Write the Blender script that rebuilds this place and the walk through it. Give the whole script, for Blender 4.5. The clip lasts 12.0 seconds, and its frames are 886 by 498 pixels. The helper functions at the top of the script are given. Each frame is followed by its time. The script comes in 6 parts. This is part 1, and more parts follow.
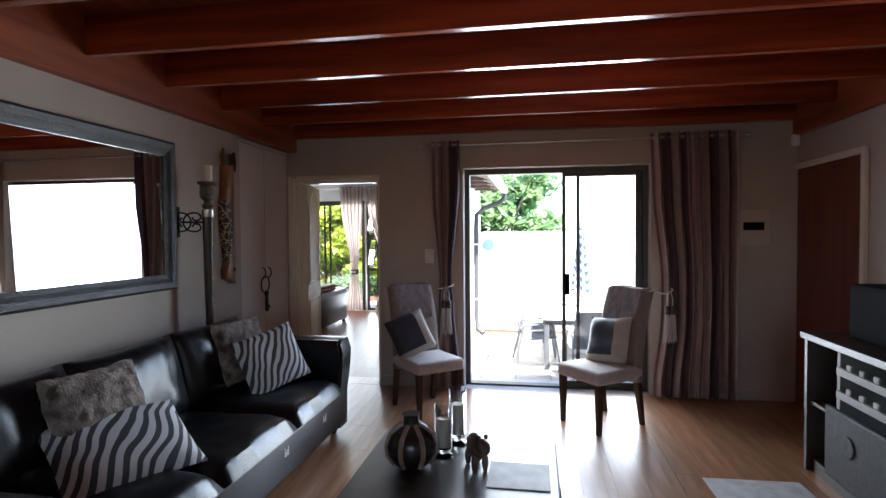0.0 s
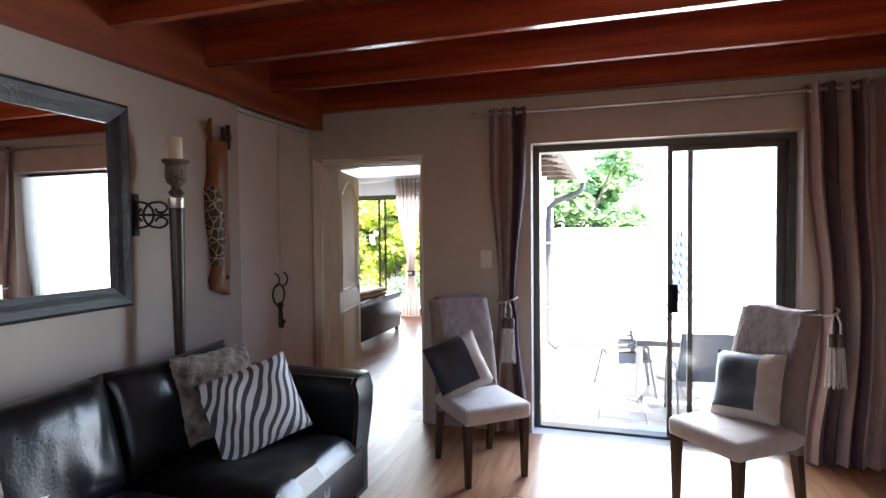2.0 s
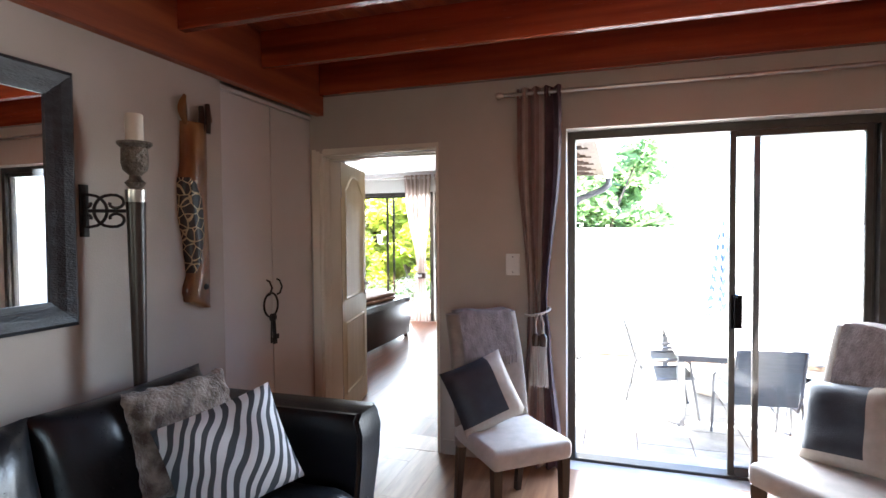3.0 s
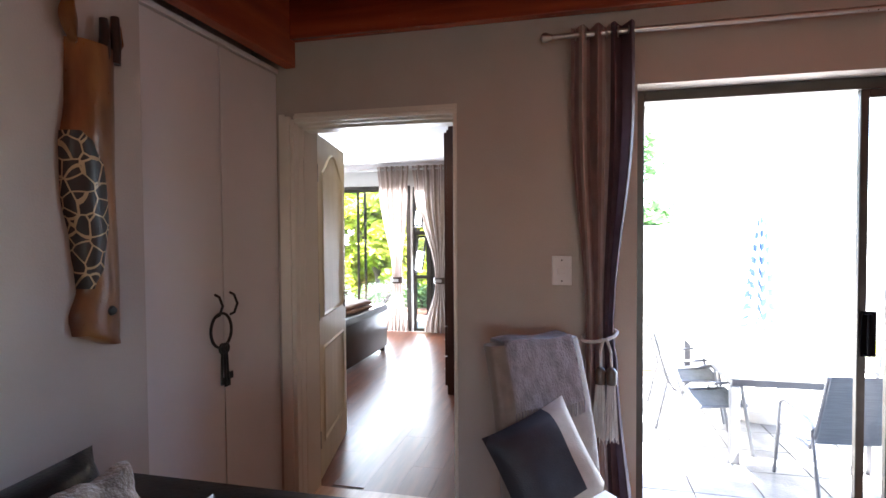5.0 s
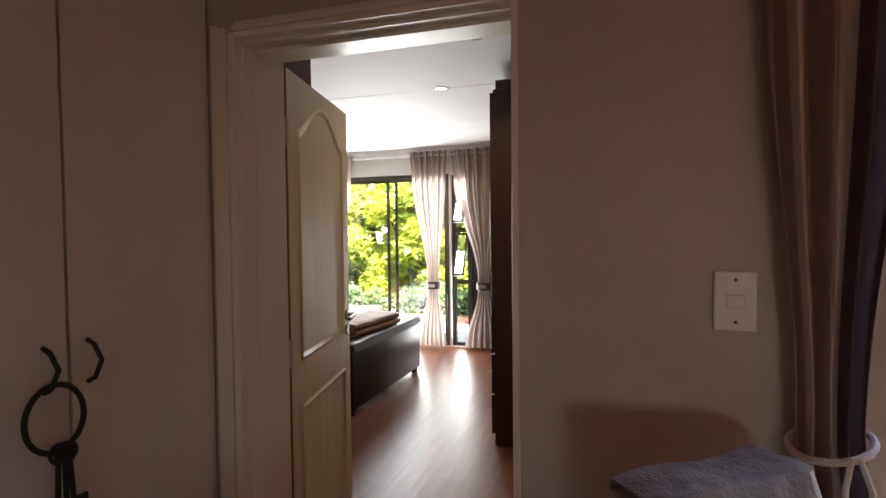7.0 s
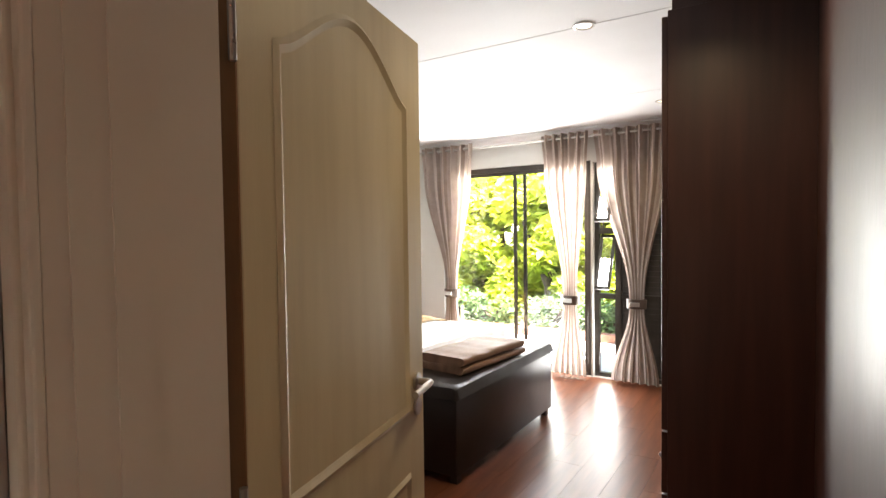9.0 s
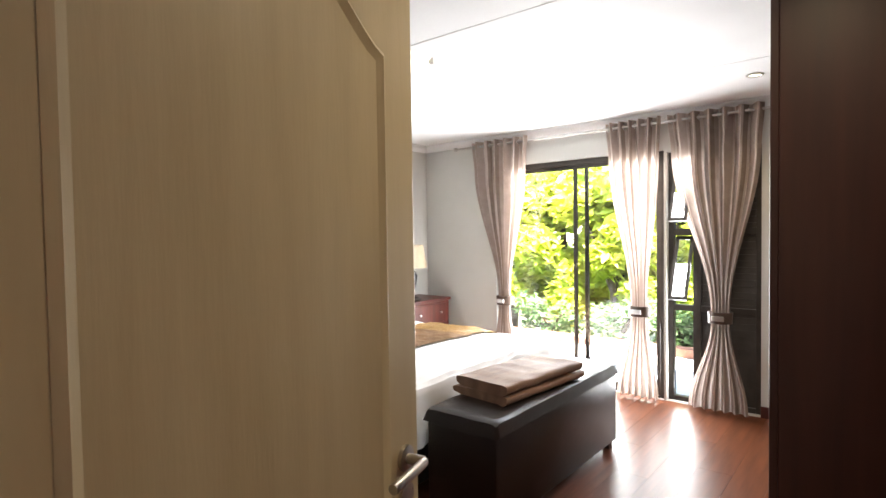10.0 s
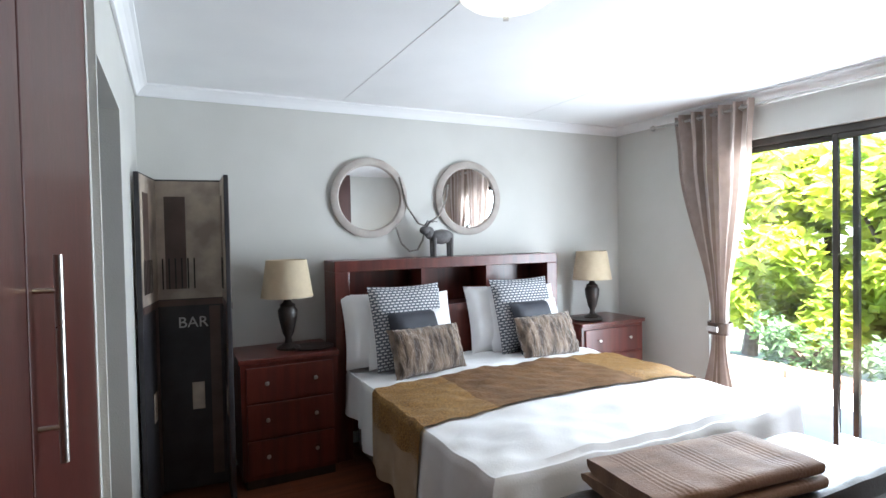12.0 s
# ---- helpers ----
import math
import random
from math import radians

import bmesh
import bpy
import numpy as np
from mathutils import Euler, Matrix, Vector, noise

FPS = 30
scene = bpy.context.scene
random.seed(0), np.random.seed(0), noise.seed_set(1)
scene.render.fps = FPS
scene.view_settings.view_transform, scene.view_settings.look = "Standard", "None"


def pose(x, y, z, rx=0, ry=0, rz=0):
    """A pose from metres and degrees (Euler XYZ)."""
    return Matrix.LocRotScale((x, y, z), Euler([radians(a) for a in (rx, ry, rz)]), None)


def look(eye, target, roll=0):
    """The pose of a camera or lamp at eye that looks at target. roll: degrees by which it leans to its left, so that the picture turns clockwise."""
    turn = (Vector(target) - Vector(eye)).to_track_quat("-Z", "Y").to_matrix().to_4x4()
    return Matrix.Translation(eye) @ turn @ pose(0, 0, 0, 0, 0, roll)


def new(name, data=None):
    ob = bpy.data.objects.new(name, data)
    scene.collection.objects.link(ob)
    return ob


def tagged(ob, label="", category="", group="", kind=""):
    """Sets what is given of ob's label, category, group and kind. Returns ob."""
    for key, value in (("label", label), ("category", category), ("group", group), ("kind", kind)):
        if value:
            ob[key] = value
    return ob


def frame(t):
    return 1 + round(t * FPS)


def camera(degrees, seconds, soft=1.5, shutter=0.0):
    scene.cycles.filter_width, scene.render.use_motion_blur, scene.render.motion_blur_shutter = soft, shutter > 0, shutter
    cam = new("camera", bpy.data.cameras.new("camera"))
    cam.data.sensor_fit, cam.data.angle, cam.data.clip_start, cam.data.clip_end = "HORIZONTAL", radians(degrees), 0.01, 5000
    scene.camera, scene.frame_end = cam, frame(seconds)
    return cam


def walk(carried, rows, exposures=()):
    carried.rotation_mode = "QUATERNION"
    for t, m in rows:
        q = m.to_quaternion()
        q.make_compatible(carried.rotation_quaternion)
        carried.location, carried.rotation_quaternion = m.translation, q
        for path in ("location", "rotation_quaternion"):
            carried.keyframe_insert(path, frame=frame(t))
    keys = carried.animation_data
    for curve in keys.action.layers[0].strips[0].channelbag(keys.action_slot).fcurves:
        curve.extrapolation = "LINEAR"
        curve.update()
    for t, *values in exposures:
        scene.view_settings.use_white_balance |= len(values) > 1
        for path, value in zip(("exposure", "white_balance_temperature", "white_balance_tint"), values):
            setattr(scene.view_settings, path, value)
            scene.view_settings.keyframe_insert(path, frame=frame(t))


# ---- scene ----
cam = camera(78.6, 12.0)
METRES, EYE, TILT, LEAN, TURN = 6.86, 1.485, 0.0, 0.0, 9.7
ROWS = [
    (0.0, 0.0, 0.0, 0.0, -0.01, -1.57, 0.41),
    (0.5, 0.0057, 0.0416, -0.0002, 3.27, -1.61, 0.5),
    (1.0, 0.0075, 0.085, 0.001, 5.14, -1.66, 0.53),
    (1.5, 0.0113, 0.1309, -0.001, 5.95, -1.75, 0.52),
    (2.0, 0.011, 0.176, -0.0009, 7.51, -1.79, 0.54),
    (2.5, 0.003, 0.2187, 0.0, 8.41, -1.82, 0.48),
    (4.5, -0.0613, 0.3576, -0.0029, 5.42, -1.72, 0.32),
    (5.0, -0.0744, 0.3918, -0.0047, 3.9, -1.72, 0.37),
    (5.5, -0.0835, 0.4326, -0.0059, 3.87, -1.77, 0.39),
    (6.0, -0.0909, 0.479, -0.0038, 4.34, -1.86, 0.41),
    (6.5, -0.0924, 0.5263, -0.0053, 5.34, -1.87, 0.4),
    (7.0, -0.0887, 0.5705, -0.0065, 8.48, -1.93, 0.58),
    (7.5, -0.0896, 0.6157, -0.0048, 13.76, -1.92, 0.64),
    (9.5, -0.1231, 0.7772, -0.0013, 25.52, -1.9, 0.79),
    (10.0, -0.1277, 0.8157, -0.0001, 29.61, -1.85, 0.86),
    (10.5, -0.1306, 0.8518, 0.0014, 35.77, -1.84, 0.92),
    (11.0, -0.1367, 0.8928, 0.0029, 41.33, -1.7, 0.98),
    (11.5, -0.1446, 0.9357, 0.0023, 46.71, -1.53, 1.05),
    (12.0, -0.1499, 0.9734, 0.0018, 53.82, -1.34, 1.14),
]
EXPOSURES = [(0.0, 3.25, 5900, 8), (2.5, 4.22, 6000, 8), (4.5, 4.5, 5900, 9), (5.0, 4.4, 5850, 10), (5.5, 4.2, 5850, 10), (6.5, 3.85, 6150, 8), (7.5, 3.6, 7200, 13), (9.5, 4.27, 6800, 10), (10.7, 3.97, 6300, 10), (12.0, 3.8, 5750, 6)]
walk(cam, [(t, pose(0, 0, EYE, TILT, LEAN, TURN) @ pose(METRES * x, METRES * y, METRES * z, 90 + pitch, roll, yaw)) for t, x, y, z, yaw, pitch, roll in ROWS], EXPOSURES)

# ---- world, sun and exposure ----
SUN_EL, SUN_AZ = 60.0, 122.0          # degrees above the horizon, degrees east of north
world = bpy.data.worlds.new("world")
scene.world = world
world.use_nodes = True
wn = world.node_tree.nodes
sky = wn.new("ShaderNodeTexSky")
sky.sky_type = "NISHITA"
sky.sun_disc = False
sky.sun_elevation, sky.sun_rotation = radians(SUN_EL), radians(SUN_AZ)
world.node_tree.links.new(sky.outputs[0], wn["Background"].inputs[0])
wn["Background"].inputs[1].default_value = 0.15
sun = new("sun", bpy.data.lights.new("sun", "SUN"))
sun.data.energy, sun.data.angle, sun.data.color = 5.0, radians(0.5), (1.0, 0.95, 0.86)
sd = Vector((math.sin(radians(SUN_AZ)) * math.cos(radians(SUN_EL)), math.cos(radians(SUN_AZ)) * math.cos(radians(SUN_EL)), math.sin(radians(SUN_EL))))
sun.matrix_world = look(sd * 30, (0, 0, 0))


def window_light(name, x, y, z, w, h, watts, colour, ahead, spread=180):
    """Area lamp standing in for sky light at an opening; ahead: -1 shines south, 1 north."""
    l = new(name, bpy.data.lights.new(name, "AREA"))
    l.data.shape, l.data.size, l.data.size_y, l.data.energy, l.data.color = "RECTANGLE", w, h, watts, colour
    l.data.spread = radians(spread)
    l.matrix_world = look((x, y, z), (x, y + ahead, z - 0.05))
    return l


window_light("sky_light_patio_door", 0.17, 5.18, 1.06, 1.55, 2.0, 7.0, (0.92, 0.96, 1.0), -1, 110)
window_light("sky_light_garden_door", -4.05, 10.17, 1.08, 1.45, 2.0, 13.5, (0.94, 0.97, 1.0), -1)
window_light("sky_light_garden_window", -3.14, 10.17, 1.08, 0.16, 1.95, 1.8, (0.94, 0.97, 1.0), -1)
# added warm fill lamp; the south opening it sits in is unseen and assumed
window_light("fill_light_south", 0.25, -2.62, 1.55, 1.3, 0.85, 0.35, (1.0, 0.92, 0.80), 1)


# ---- materials ----
def mat(name, c1, c2=None, rough=0.5, metal=0.0, scale=6.0, stretch=(1, 1, 1), bump=0.1, fine=60.0, detail=4.0, coat=0.0, ramp=(0.35, 0.65), sheen=0.0, rand=0.0, spec=0.5, trans=0.0):
    m = bpy.data.materials.new(name)
    m.use_nodes = True
    n, l = m.node_tree.nodes, m.node_tree.links
    b = n["Principled BSDF"]
    c2 = c2 or tuple(v * 0.88 for v in c1)
    tc, mp = n.new("ShaderNodeTexCoord"), n.new("ShaderNodeMapping")
    mp.inputs["Scale"].default_value = stretch
    l.new(tc.outputs["Object"], mp.inputs[0])
    t1, t2 = n.new("ShaderNodeTexNoise"), n.new("ShaderNodeTexNoise")
    t1.inputs["Scale"].default_value, t1.inputs["Detail"].default_value = scale, detail
    t2.inputs["Scale"].default_value, t2.inputs["Detail"].default_value = fine, 3.0
    l.new(mp.outputs[0], t1.inputs[0]), l.new(mp.outputs[0], t2.inputs[0])
    cr = n.new("ShaderNodeValToRGB")
    cr.color_ramp.elements[0].position, cr.color_ramp.elements[1].position = ramp
    cr.color_ramp.elements[0].color, cr.color_ramp.elements[1].color = (*c2, 1), (*c1, 1)
    l.new(t1.outputs[0], cr.inputs[0])
    out = cr.outputs[0]
    if rand:
        oi, mr, hs = n.new("ShaderNodeObjectInfo"), n.new("ShaderNodeMapRange"), n.new("ShaderNodeHueSaturation")
        mr.inputs[3].default_value, mr.inputs[4].default_value = 1 - rand, 1 + rand
        l.new(oi.outputs["Random"], mr.inputs[0]), l.new(mr.outputs[0], hs.inputs["Value"]), l.new(out, hs.inputs["Color"])
        out = hs.outputs[0]
    l.new(out, b.inputs["Base Color"])
    rr = n.new("ShaderNodeMapRange")
    rr.inputs[3].default_value, rr.inputs[4].default_value = max(0.0, rough - 0.06), min(1.0, rough + 0.06)
    l.new(t2.outputs[0], rr.inputs[0]), l.new(rr.outputs[0], b.inputs["Roughness"])
    b.inputs["Metallic"].default_value, b.inputs["Coat Weight"].default_value, b.inputs["Sheen Weight"].default_value = metal, coat, sheen
    b.inputs["Coat Roughness"].default_value = max(0.12, rough * 0.8)
    b.inputs["Specular IOR Level"].default_value = spec
    b.inputs["Transmission Weight"].default_value = trans
    if bump:
        bp, ad = n.new("ShaderNodeBump"), n.new("ShaderNodeMath")
        ad.operation = "ADD"
        l.new(t1.outputs[0], ad.inputs[0]), l.new(t2.outputs[0], ad.inputs[1]), l.new(ad.outputs[0], bp.inputs["Height"])
        bp.inputs["Strength"].default_value, bp.inputs["Distance"].default_value = bump, 0.01
        l.new(bp.outputs[0], b.inputs["Normal"])
    return m


def pattern(m, kind, ca, cb, scale, coords="UV", **kw):
    """Replaces a material's colour by a two-colour pattern."""
    n, l = m.node_tree.nodes, m.node_tree.links
    tc, cr = n.new("ShaderNodeTexCoord"), n.new("ShaderNodeValToRGB")
    cr.color_ramp.interpolation = kw.get("interp", "CONSTANT")
    cr.color_ramp.elements[0].color, cr.color_ramp.elements[1].color = (*ca, 1), (*cb, 1)
    cr.color_ramp.elements[0].position, cr.color_ramp.elements[1].position = 0.0, kw.get("at", 0.5)
    if kind == "zebra":
        t = n.new("ShaderNodeTexWave")
        t.inputs["Scale"].default_value, t.inputs["Distortion"].default_value = scale, kw.get("distort", 5.0)
        t.inputs["Detail"].default_value, t.inputs["Detail Scale"].default_value = 0.6, 0.7
        src = t.outputs["Fac"]
    elif kind == "cells":
        t = n.new("ShaderNodeTexVoronoi")
        t.feature = "DISTANCE_TO_EDGE"
        t.inputs["Scale"].default_value = scale
        src = t.outputs["Distance"]
    else:
        t = n.new("ShaderNodeTexBrick")
        t.inputs["Scale"].default_value, t.inputs["Mortar Size"].default_value, t.inputs["Brick Width"].default_value = scale, 0.07, 0.42
        t.inputs["Mortar Smooth"].default_value = 0.0
        src = t.outputs["Fac"]
    mp = n.new("ShaderNodeMapping")
    mp.inputs["Rotation"].default_value = (0, 0, radians(kw.get("turn", 0)))
    mp.inputs["Scale"].default_value = kw.get("stretch", (1, 1, 1))
    l.new(tc.outputs[coords], mp.inputs[0]), l.new(mp.outputs[0], t.inputs[0])
    l.new(src, cr.inputs[0]), l.new(cr.outputs[0], n["Principled BSDF"].inputs["Base Color"])
    return m


def glass(name, tint=(1, 1, 1), rough=0.0):
    m = bpy.data.materials.new(name)
    m.use_nodes = True
    b = m.node_tree.nodes["Principled BSDF"]
    b.inputs["Base Color"].default_value, b.inputs["Roughness"].default_value = (*tint, 1), rough
    b.inputs["Transmission Weight"].default_value, b.inputs["IOR"].default_value = 1.0, 1.45
    return m


M_WALL = mat("living_wall_paint", (0.46, 0.40, 0.345), (0.42, 0.365, 0.31), 0.6, scale=2.5, bump=0.12, fine=140)
M_BWALL = mat("bedroom_wall_paint", (0.58, 0.575, 0.54), (0.54, 0.535, 0.50), 0.6, scale=2.0, bump=0.1, fine=140)
M_CEIL = mat("ceiling_paint", (0.82, 0.82, 0.82), (0.78, 0.78, 0.78), 0.7, scale=2.0, bump=0.05)
M_EXT = mat("exterior_plaster", (0.78, 0.74, 0.68), (0.68, 0.64, 0.58), 0.85, scale=1.5, bump=0.25)
M_BEAM = mat("varnished_red_pine", (0.38, 0.065, 0.020), (0.17, 0.026, 0.009), 0.25, scale=3.0, stretch=(0.25, 4, 4), bump=0.06, coat=0.5)
M_BEAMY = mat("varnished_red_pine_board", (0.36, 0.085, 0.025), (0.20, 0.04, 0.014), 0.5, scale=3.0, stretch=(4, 0.25, 4), bump=0.06)
M_FLOOR = mat("oak_laminate", (0.36, 0.19, 0.10), (0.22, 0.105, 0.052), 0.34, scale=4.0, stretch=(5, 0.5, 1), bump=0.03, rand=0.14, spec=0.45)
M_FLOORB = mat("red_oak_laminate", (0.150, 0.050, 0.023), (0.092, 0.030, 0.014), 0.32, scale=4.0, stretch=(5, 0.5, 1), bump=0.03, rand=0.14, spec=0.16)
M_GROUT = mat("floor_joint", (0.08, 0.045, 0.025), rough=0.7)
M_TILE = mat("slate_tile", (0.30, 0.29, 0.28), (0.16, 0.155, 0.15), 0.35, scale=5.0, bump=0.25, rand=0.2)
M_TRIM = mat("white_gloss_paint", (0.72, 0.66, 0.56), (0.68, 0.62, 0.52), 0.35, scale=3.0, bump=0.04)
M_DOOR = mat("cream_door_paint", (0.66, 0.57, 0.38), (0.60, 0.51, 0.33), 0.4, scale=3.0, stretch=(6, 6, 0.6), bump=0.04, fine=30)
M_LIP = mat("bare_brown_wood", (0.27, 0.14, 0.06), (0.20, 0.10, 0.045), 0.6, scale=4, stretch=(4, 4, 0.5), bump=0.1)
M_CLOSET = mat("closet_white_melamine", (0.66, 0.62, 0.60), (0.62, 0.58, 0.55), 0.45, scale=2.0, bump=0.03)
M_ALU = mat("bronze_aluminium", (0.075, 0.068, 0.06), (0.055, 0.05, 0.045), 0.4, metal=0.6, scale=9, bump=0.02)
M_STEEL = mat("brushed_steel", (0.55, 0.53, 0.50), (0.45, 0.43, 0.41), 0.3, metal=1.0, scale=20, bump=0.03)
M_IRON = mat("black_iron", (0.03, 0.028, 0.026), (0.02, 0.018, 0.016), 0.5, metal=0.5, scale=20, bump=0.15)
M_LEATHER = mat("black_leather", (0.009, 0.011, 0.015), (0.006, 0.007, 0.009), 0.30, scale=7, bump=0.10, fine=90, spec=0.38)
M_BROWNLEATHER = mat("dark_brown_leather", (0.018, 0.012, 0.010), (0.011, 0.008, 0.007), 0.33, scale=7, bump=0.2, fine=160, spec=0.4)
M_DARKWOOD = mat("dark_stained_wood", (0.035, 0.020, 0.014), (0.020, 0.012, 0.009), 0.35, scale=4, stretch=(4, 4, 0.5), bump=0.08)
M_MAHOG = mat("mahogany_veneer", (0.105, 0.020, 0.013), (0.058, 0.012, 0.008), 0.32, scale=3, stretch=(6, 6, 0.4), bump=0.03, coat=0.2)
M_WARDR = mat("red_mahogany_wardrobe", (0.075, 0.014, 0.009), (0.045, 0.009, 0.006), 0.35, scale=3, stretch=(6, 6, 0.4), bump=0.03)
M_WARD = mat("wenge_veneer", (0.060, 0.020, 0.015), (0.040, 0.013, 0.010), 0.4, scale=3, stretch=(6, 6, 0.4), bump=0.03)
M_FRAME = mat("distressed_black_wood", (0.030, 0.034, 0.042), (0.012, 0.013, 0.016), 0.35, scale=8, stretch=(3, 1, 3), bump=0.4)
M_CANVAS = mat("oatmeal_linen", (0.55, 0.50, 0.46), (0.48, 0.44, 0.40), 0.85, scale=20, bump=0.25, fine=260, sheen=0.2)
M_TAUPE = mat("taupe_linen", (0.25, 0.20, 0.165), (0.21, 0.165, 0.135), 0.85, scale=20, bump=0.25, fine=260, sheen=0.2)
M_NAVY = mat("charcoal_satin", (0.030, 0.033, 0.045), (0.022, 0.024, 0.033), 0.5, scale=14, bump=0.2, fine=240)
M_WHITE = mat("white_cotton", (0.80, 0.80, 0.80), (0.74, 0.74, 0.75), 0.85, scale=6, bump=0.10, fine=120)
M_FUR = mat("grey_faux_fur", (0.30, 0.25, 0.21), (0.075, 0.055, 0.045), 0.95, scale=16, bump=1.0, fine=90, sheen=0.4)
M_FUR2 = mat("striped_brown_fur", (0.27, 0.20, 0.145), (0.05, 0.033, 0.023), 0.95, scale=7, stretch=(5, 0.7, 1), bump=1.0, fine=40, sheen=0.4)
M_ZEBRA = pattern(mat("zebra_print", (1, 1, 1), rough=0.8, bump=0.2, fine=240), "zebra", (0.055, 0.065, 0.075), (0.66, 0.68, 0.70), 3.1, turn=25, distort=7.5, at=0.45)
M_KEY = pattern(mat("greek_key_print", (1, 1, 1), rough=0.8, bump=0.2, fine=240), "brick", (0.62, 0.62, 0.62), (0.10, 0.11, 0.13), 7.0, at=0.4)
M_BLOCK = mat("cushion_taupe_band", (0.50, 0.43, 0.36), (0.44, 0.38, 0.31), 0.8, scale=20, bump=0.2, fine=240)
M_RUNNER = mat("bronze_quilted_satin", (0.20, 0.105, 0.042), (0.13, 0.066, 0.025), 0.5, scale=9, bump=0.6, fine=55)
M_RUNNER_END = mat("bronze_sequin_band", (0.50, 0.30, 0.10), (0.13, 0.06, 0.018), 0.35, metal=0.2, scale=120, bump=0.6, fine=200)
M_VALANCE = mat("beige_bed_valance", (0.42, 0.31, 0.21), (0.36, 0.26, 0.17), 0.8, scale=8, bump=0.2)
M_THROW = mat("brown_ribbed_throw", (0.24, 0.135, 0.08), (0.15, 0.08, 0.046), 0.7, scale=5, stretch=(3, 1, 1), bump=0.25, fine=90, sheen=0.2)
M_THROWG = mat("mauve_grey_throw", (0.31, 0.26, 0.255), (0.20, 0.165, 0.163), 0.95, scale=30, stretch=(1, 1, 0.4), bump=0.6, fine=160)
M_CUR = [mat("curtain_dusty_mauve", (0.36, 0.245, 0.225), (0.30, 0.205, 0.19), 0.75, scale=14, bump=0.15, fine=260),
         mat("curtain_dark_plum", (0.12, 0.075, 0.088), (0.09, 0.055, 0.066), 0.75, scale=14, bump=0.15, fine=260),
         mat("curtain_sand", (0.52, 0.415, 0.38), (0.46, 0.36, 0.325), 0.75, scale=14, bump=0.15, fine=260)]
M_BCUR = [mat("bedroom_curtain_taupe", (0.46, 0.375, 0.33), (0.40, 0.325, 0.28), 0.6, scale=14, bump=0.15, fine=260),
          mat("bedroom_curtain_sand", (0.62, 0.54, 0.49), (0.56, 0.48, 0.43), 0.6, scale=14, bump=0.15, fine=260),
          mat("bedroom_curtain_brown", (0.31, 0.235, 0.195), (0.26, 0.195, 0.16), 0.6, scale=14, bump=0.15, fine=260)]
M_TIE = mat("brown_satin_band", (0.075, 0.045, 0.03), (0.05, 0.03, 0.02), 0.4, scale=10, bump=0.2)
M_GLASS = glass("clear_glass")
M_VASEGLASS = glass("thick_clear_glass", (0.97, 0.98, 0.98), 0.02)
M_MIRROR = mat("mirror_silver", (0.92, 0.93, 0.93), (0.91, 0.92, 0.92), 0.02, metal=1.0, bump=0.0)
for nd in list(M_MIRROR.node_tree.links):
    if nd.to_socket.name == "Roughness":
        M_MIRROR.node_tree.links.remove(nd)
M_MIRROR.node_tree.nodes["Principled BSDF"].inputs["Roughness"].default_value = 0.004
M_BULB = mat("lit_bulb_glass", (0.9, 0.85, 0.75), rough=0.3, bump=0.0)
M_BULB.node_tree.nodes["Principled BSDF"].inputs["Emission Color"].default_value = (1.0, 0.85, 0.6, 1)
M_BULB.node_tree.nodes["Principled BSDF"].inputs["Emission Strength"].default_value = 0.25
M_OPAL = mat("lit_opal_glass", (0.85, 0.82, 0.75), rough=0.3, bump=0.0)
M_OPAL.node_tree.nodes["Principled BSDF"].inputs["Emission Color"].default_value = (1.0, 0.9, 0.72, 1)
M_OPAL.node_tree.nodes["Principled BSDF"].inputs["Emission Strength"].default_value = 0.07
M_WAX = mat("ivory_wax", (0.75, 0.70, 0.60), (0.70, 0.65, 0.55), 0.5, scale=5, bump=0.05)
M_PEWTER = mat("carved_pewter_resin", (0.20, 0.17, 0.14), (0.09, 0.075, 0.06), 0.4, metal=0.5, scale=40, bump=0.9, fine=90)
M_GIR = mat("polished_giraffe_wood", (0.30, 0.13, 0.035), (0.10, 0.027, 0.010), 0.3, scale=3.2, stretch=(1, 2.2, 0.7), bump=0.06, coat=0.4)
M_GIRSPOT = pattern(mat("giraffe_spots", (1, 1, 1), rough=0.4, bump=0.1), "cells", (0.50, 0.36, 0.20), (0.022, 0.014, 0.010), 21.0, coords="Object", at=0.045)
M_HIPPO = mat("carved_brown_stone", (0.20, 0.12, 0.085), (0.10, 0.06, 0.045), 0.4, scale=9, bump=0.3)
M_CERAMIC = mat("black_ceramic", (0.03, 0.024, 0.022), (0.02, 0.016, 0.014), 0.25, scale=9, bump=0.05)
M_BAND = mat("rust_cream_band", (0.33, 0.25, 0.20), (0.24, 0.15, 0.11), 0.5, scale=20, bump=0.1)
M_PLASTIC = mat("white_plastic", (0.72, 0.70, 0.68), (0.70, 0.68, 0.66), 0.4, scale=5, bump=0.0)
M_RAIL = mat("pale_grey_lacquer", (0.30, 0.29, 0.28), (0.26, 0.25, 0.24), 0.6, scale=6, bump=0.03, spec=0.3)
# off-white fuse box; the shadow on it is put into this taupe colour
M_FUSE = mat("shadowed_off_white_metal", (0.52, 0.46, 0.40), (0.48, 0.42, 0.37), 0.5, scale=4, bump=0.03)
M_REDDOOR = mat("red_brown_door", (0.17, 0.038, 0.02), (0.11, 0.024, 0.013), 0.4, scale=3, stretch=(6, 6, 0.4), bump=0.05)
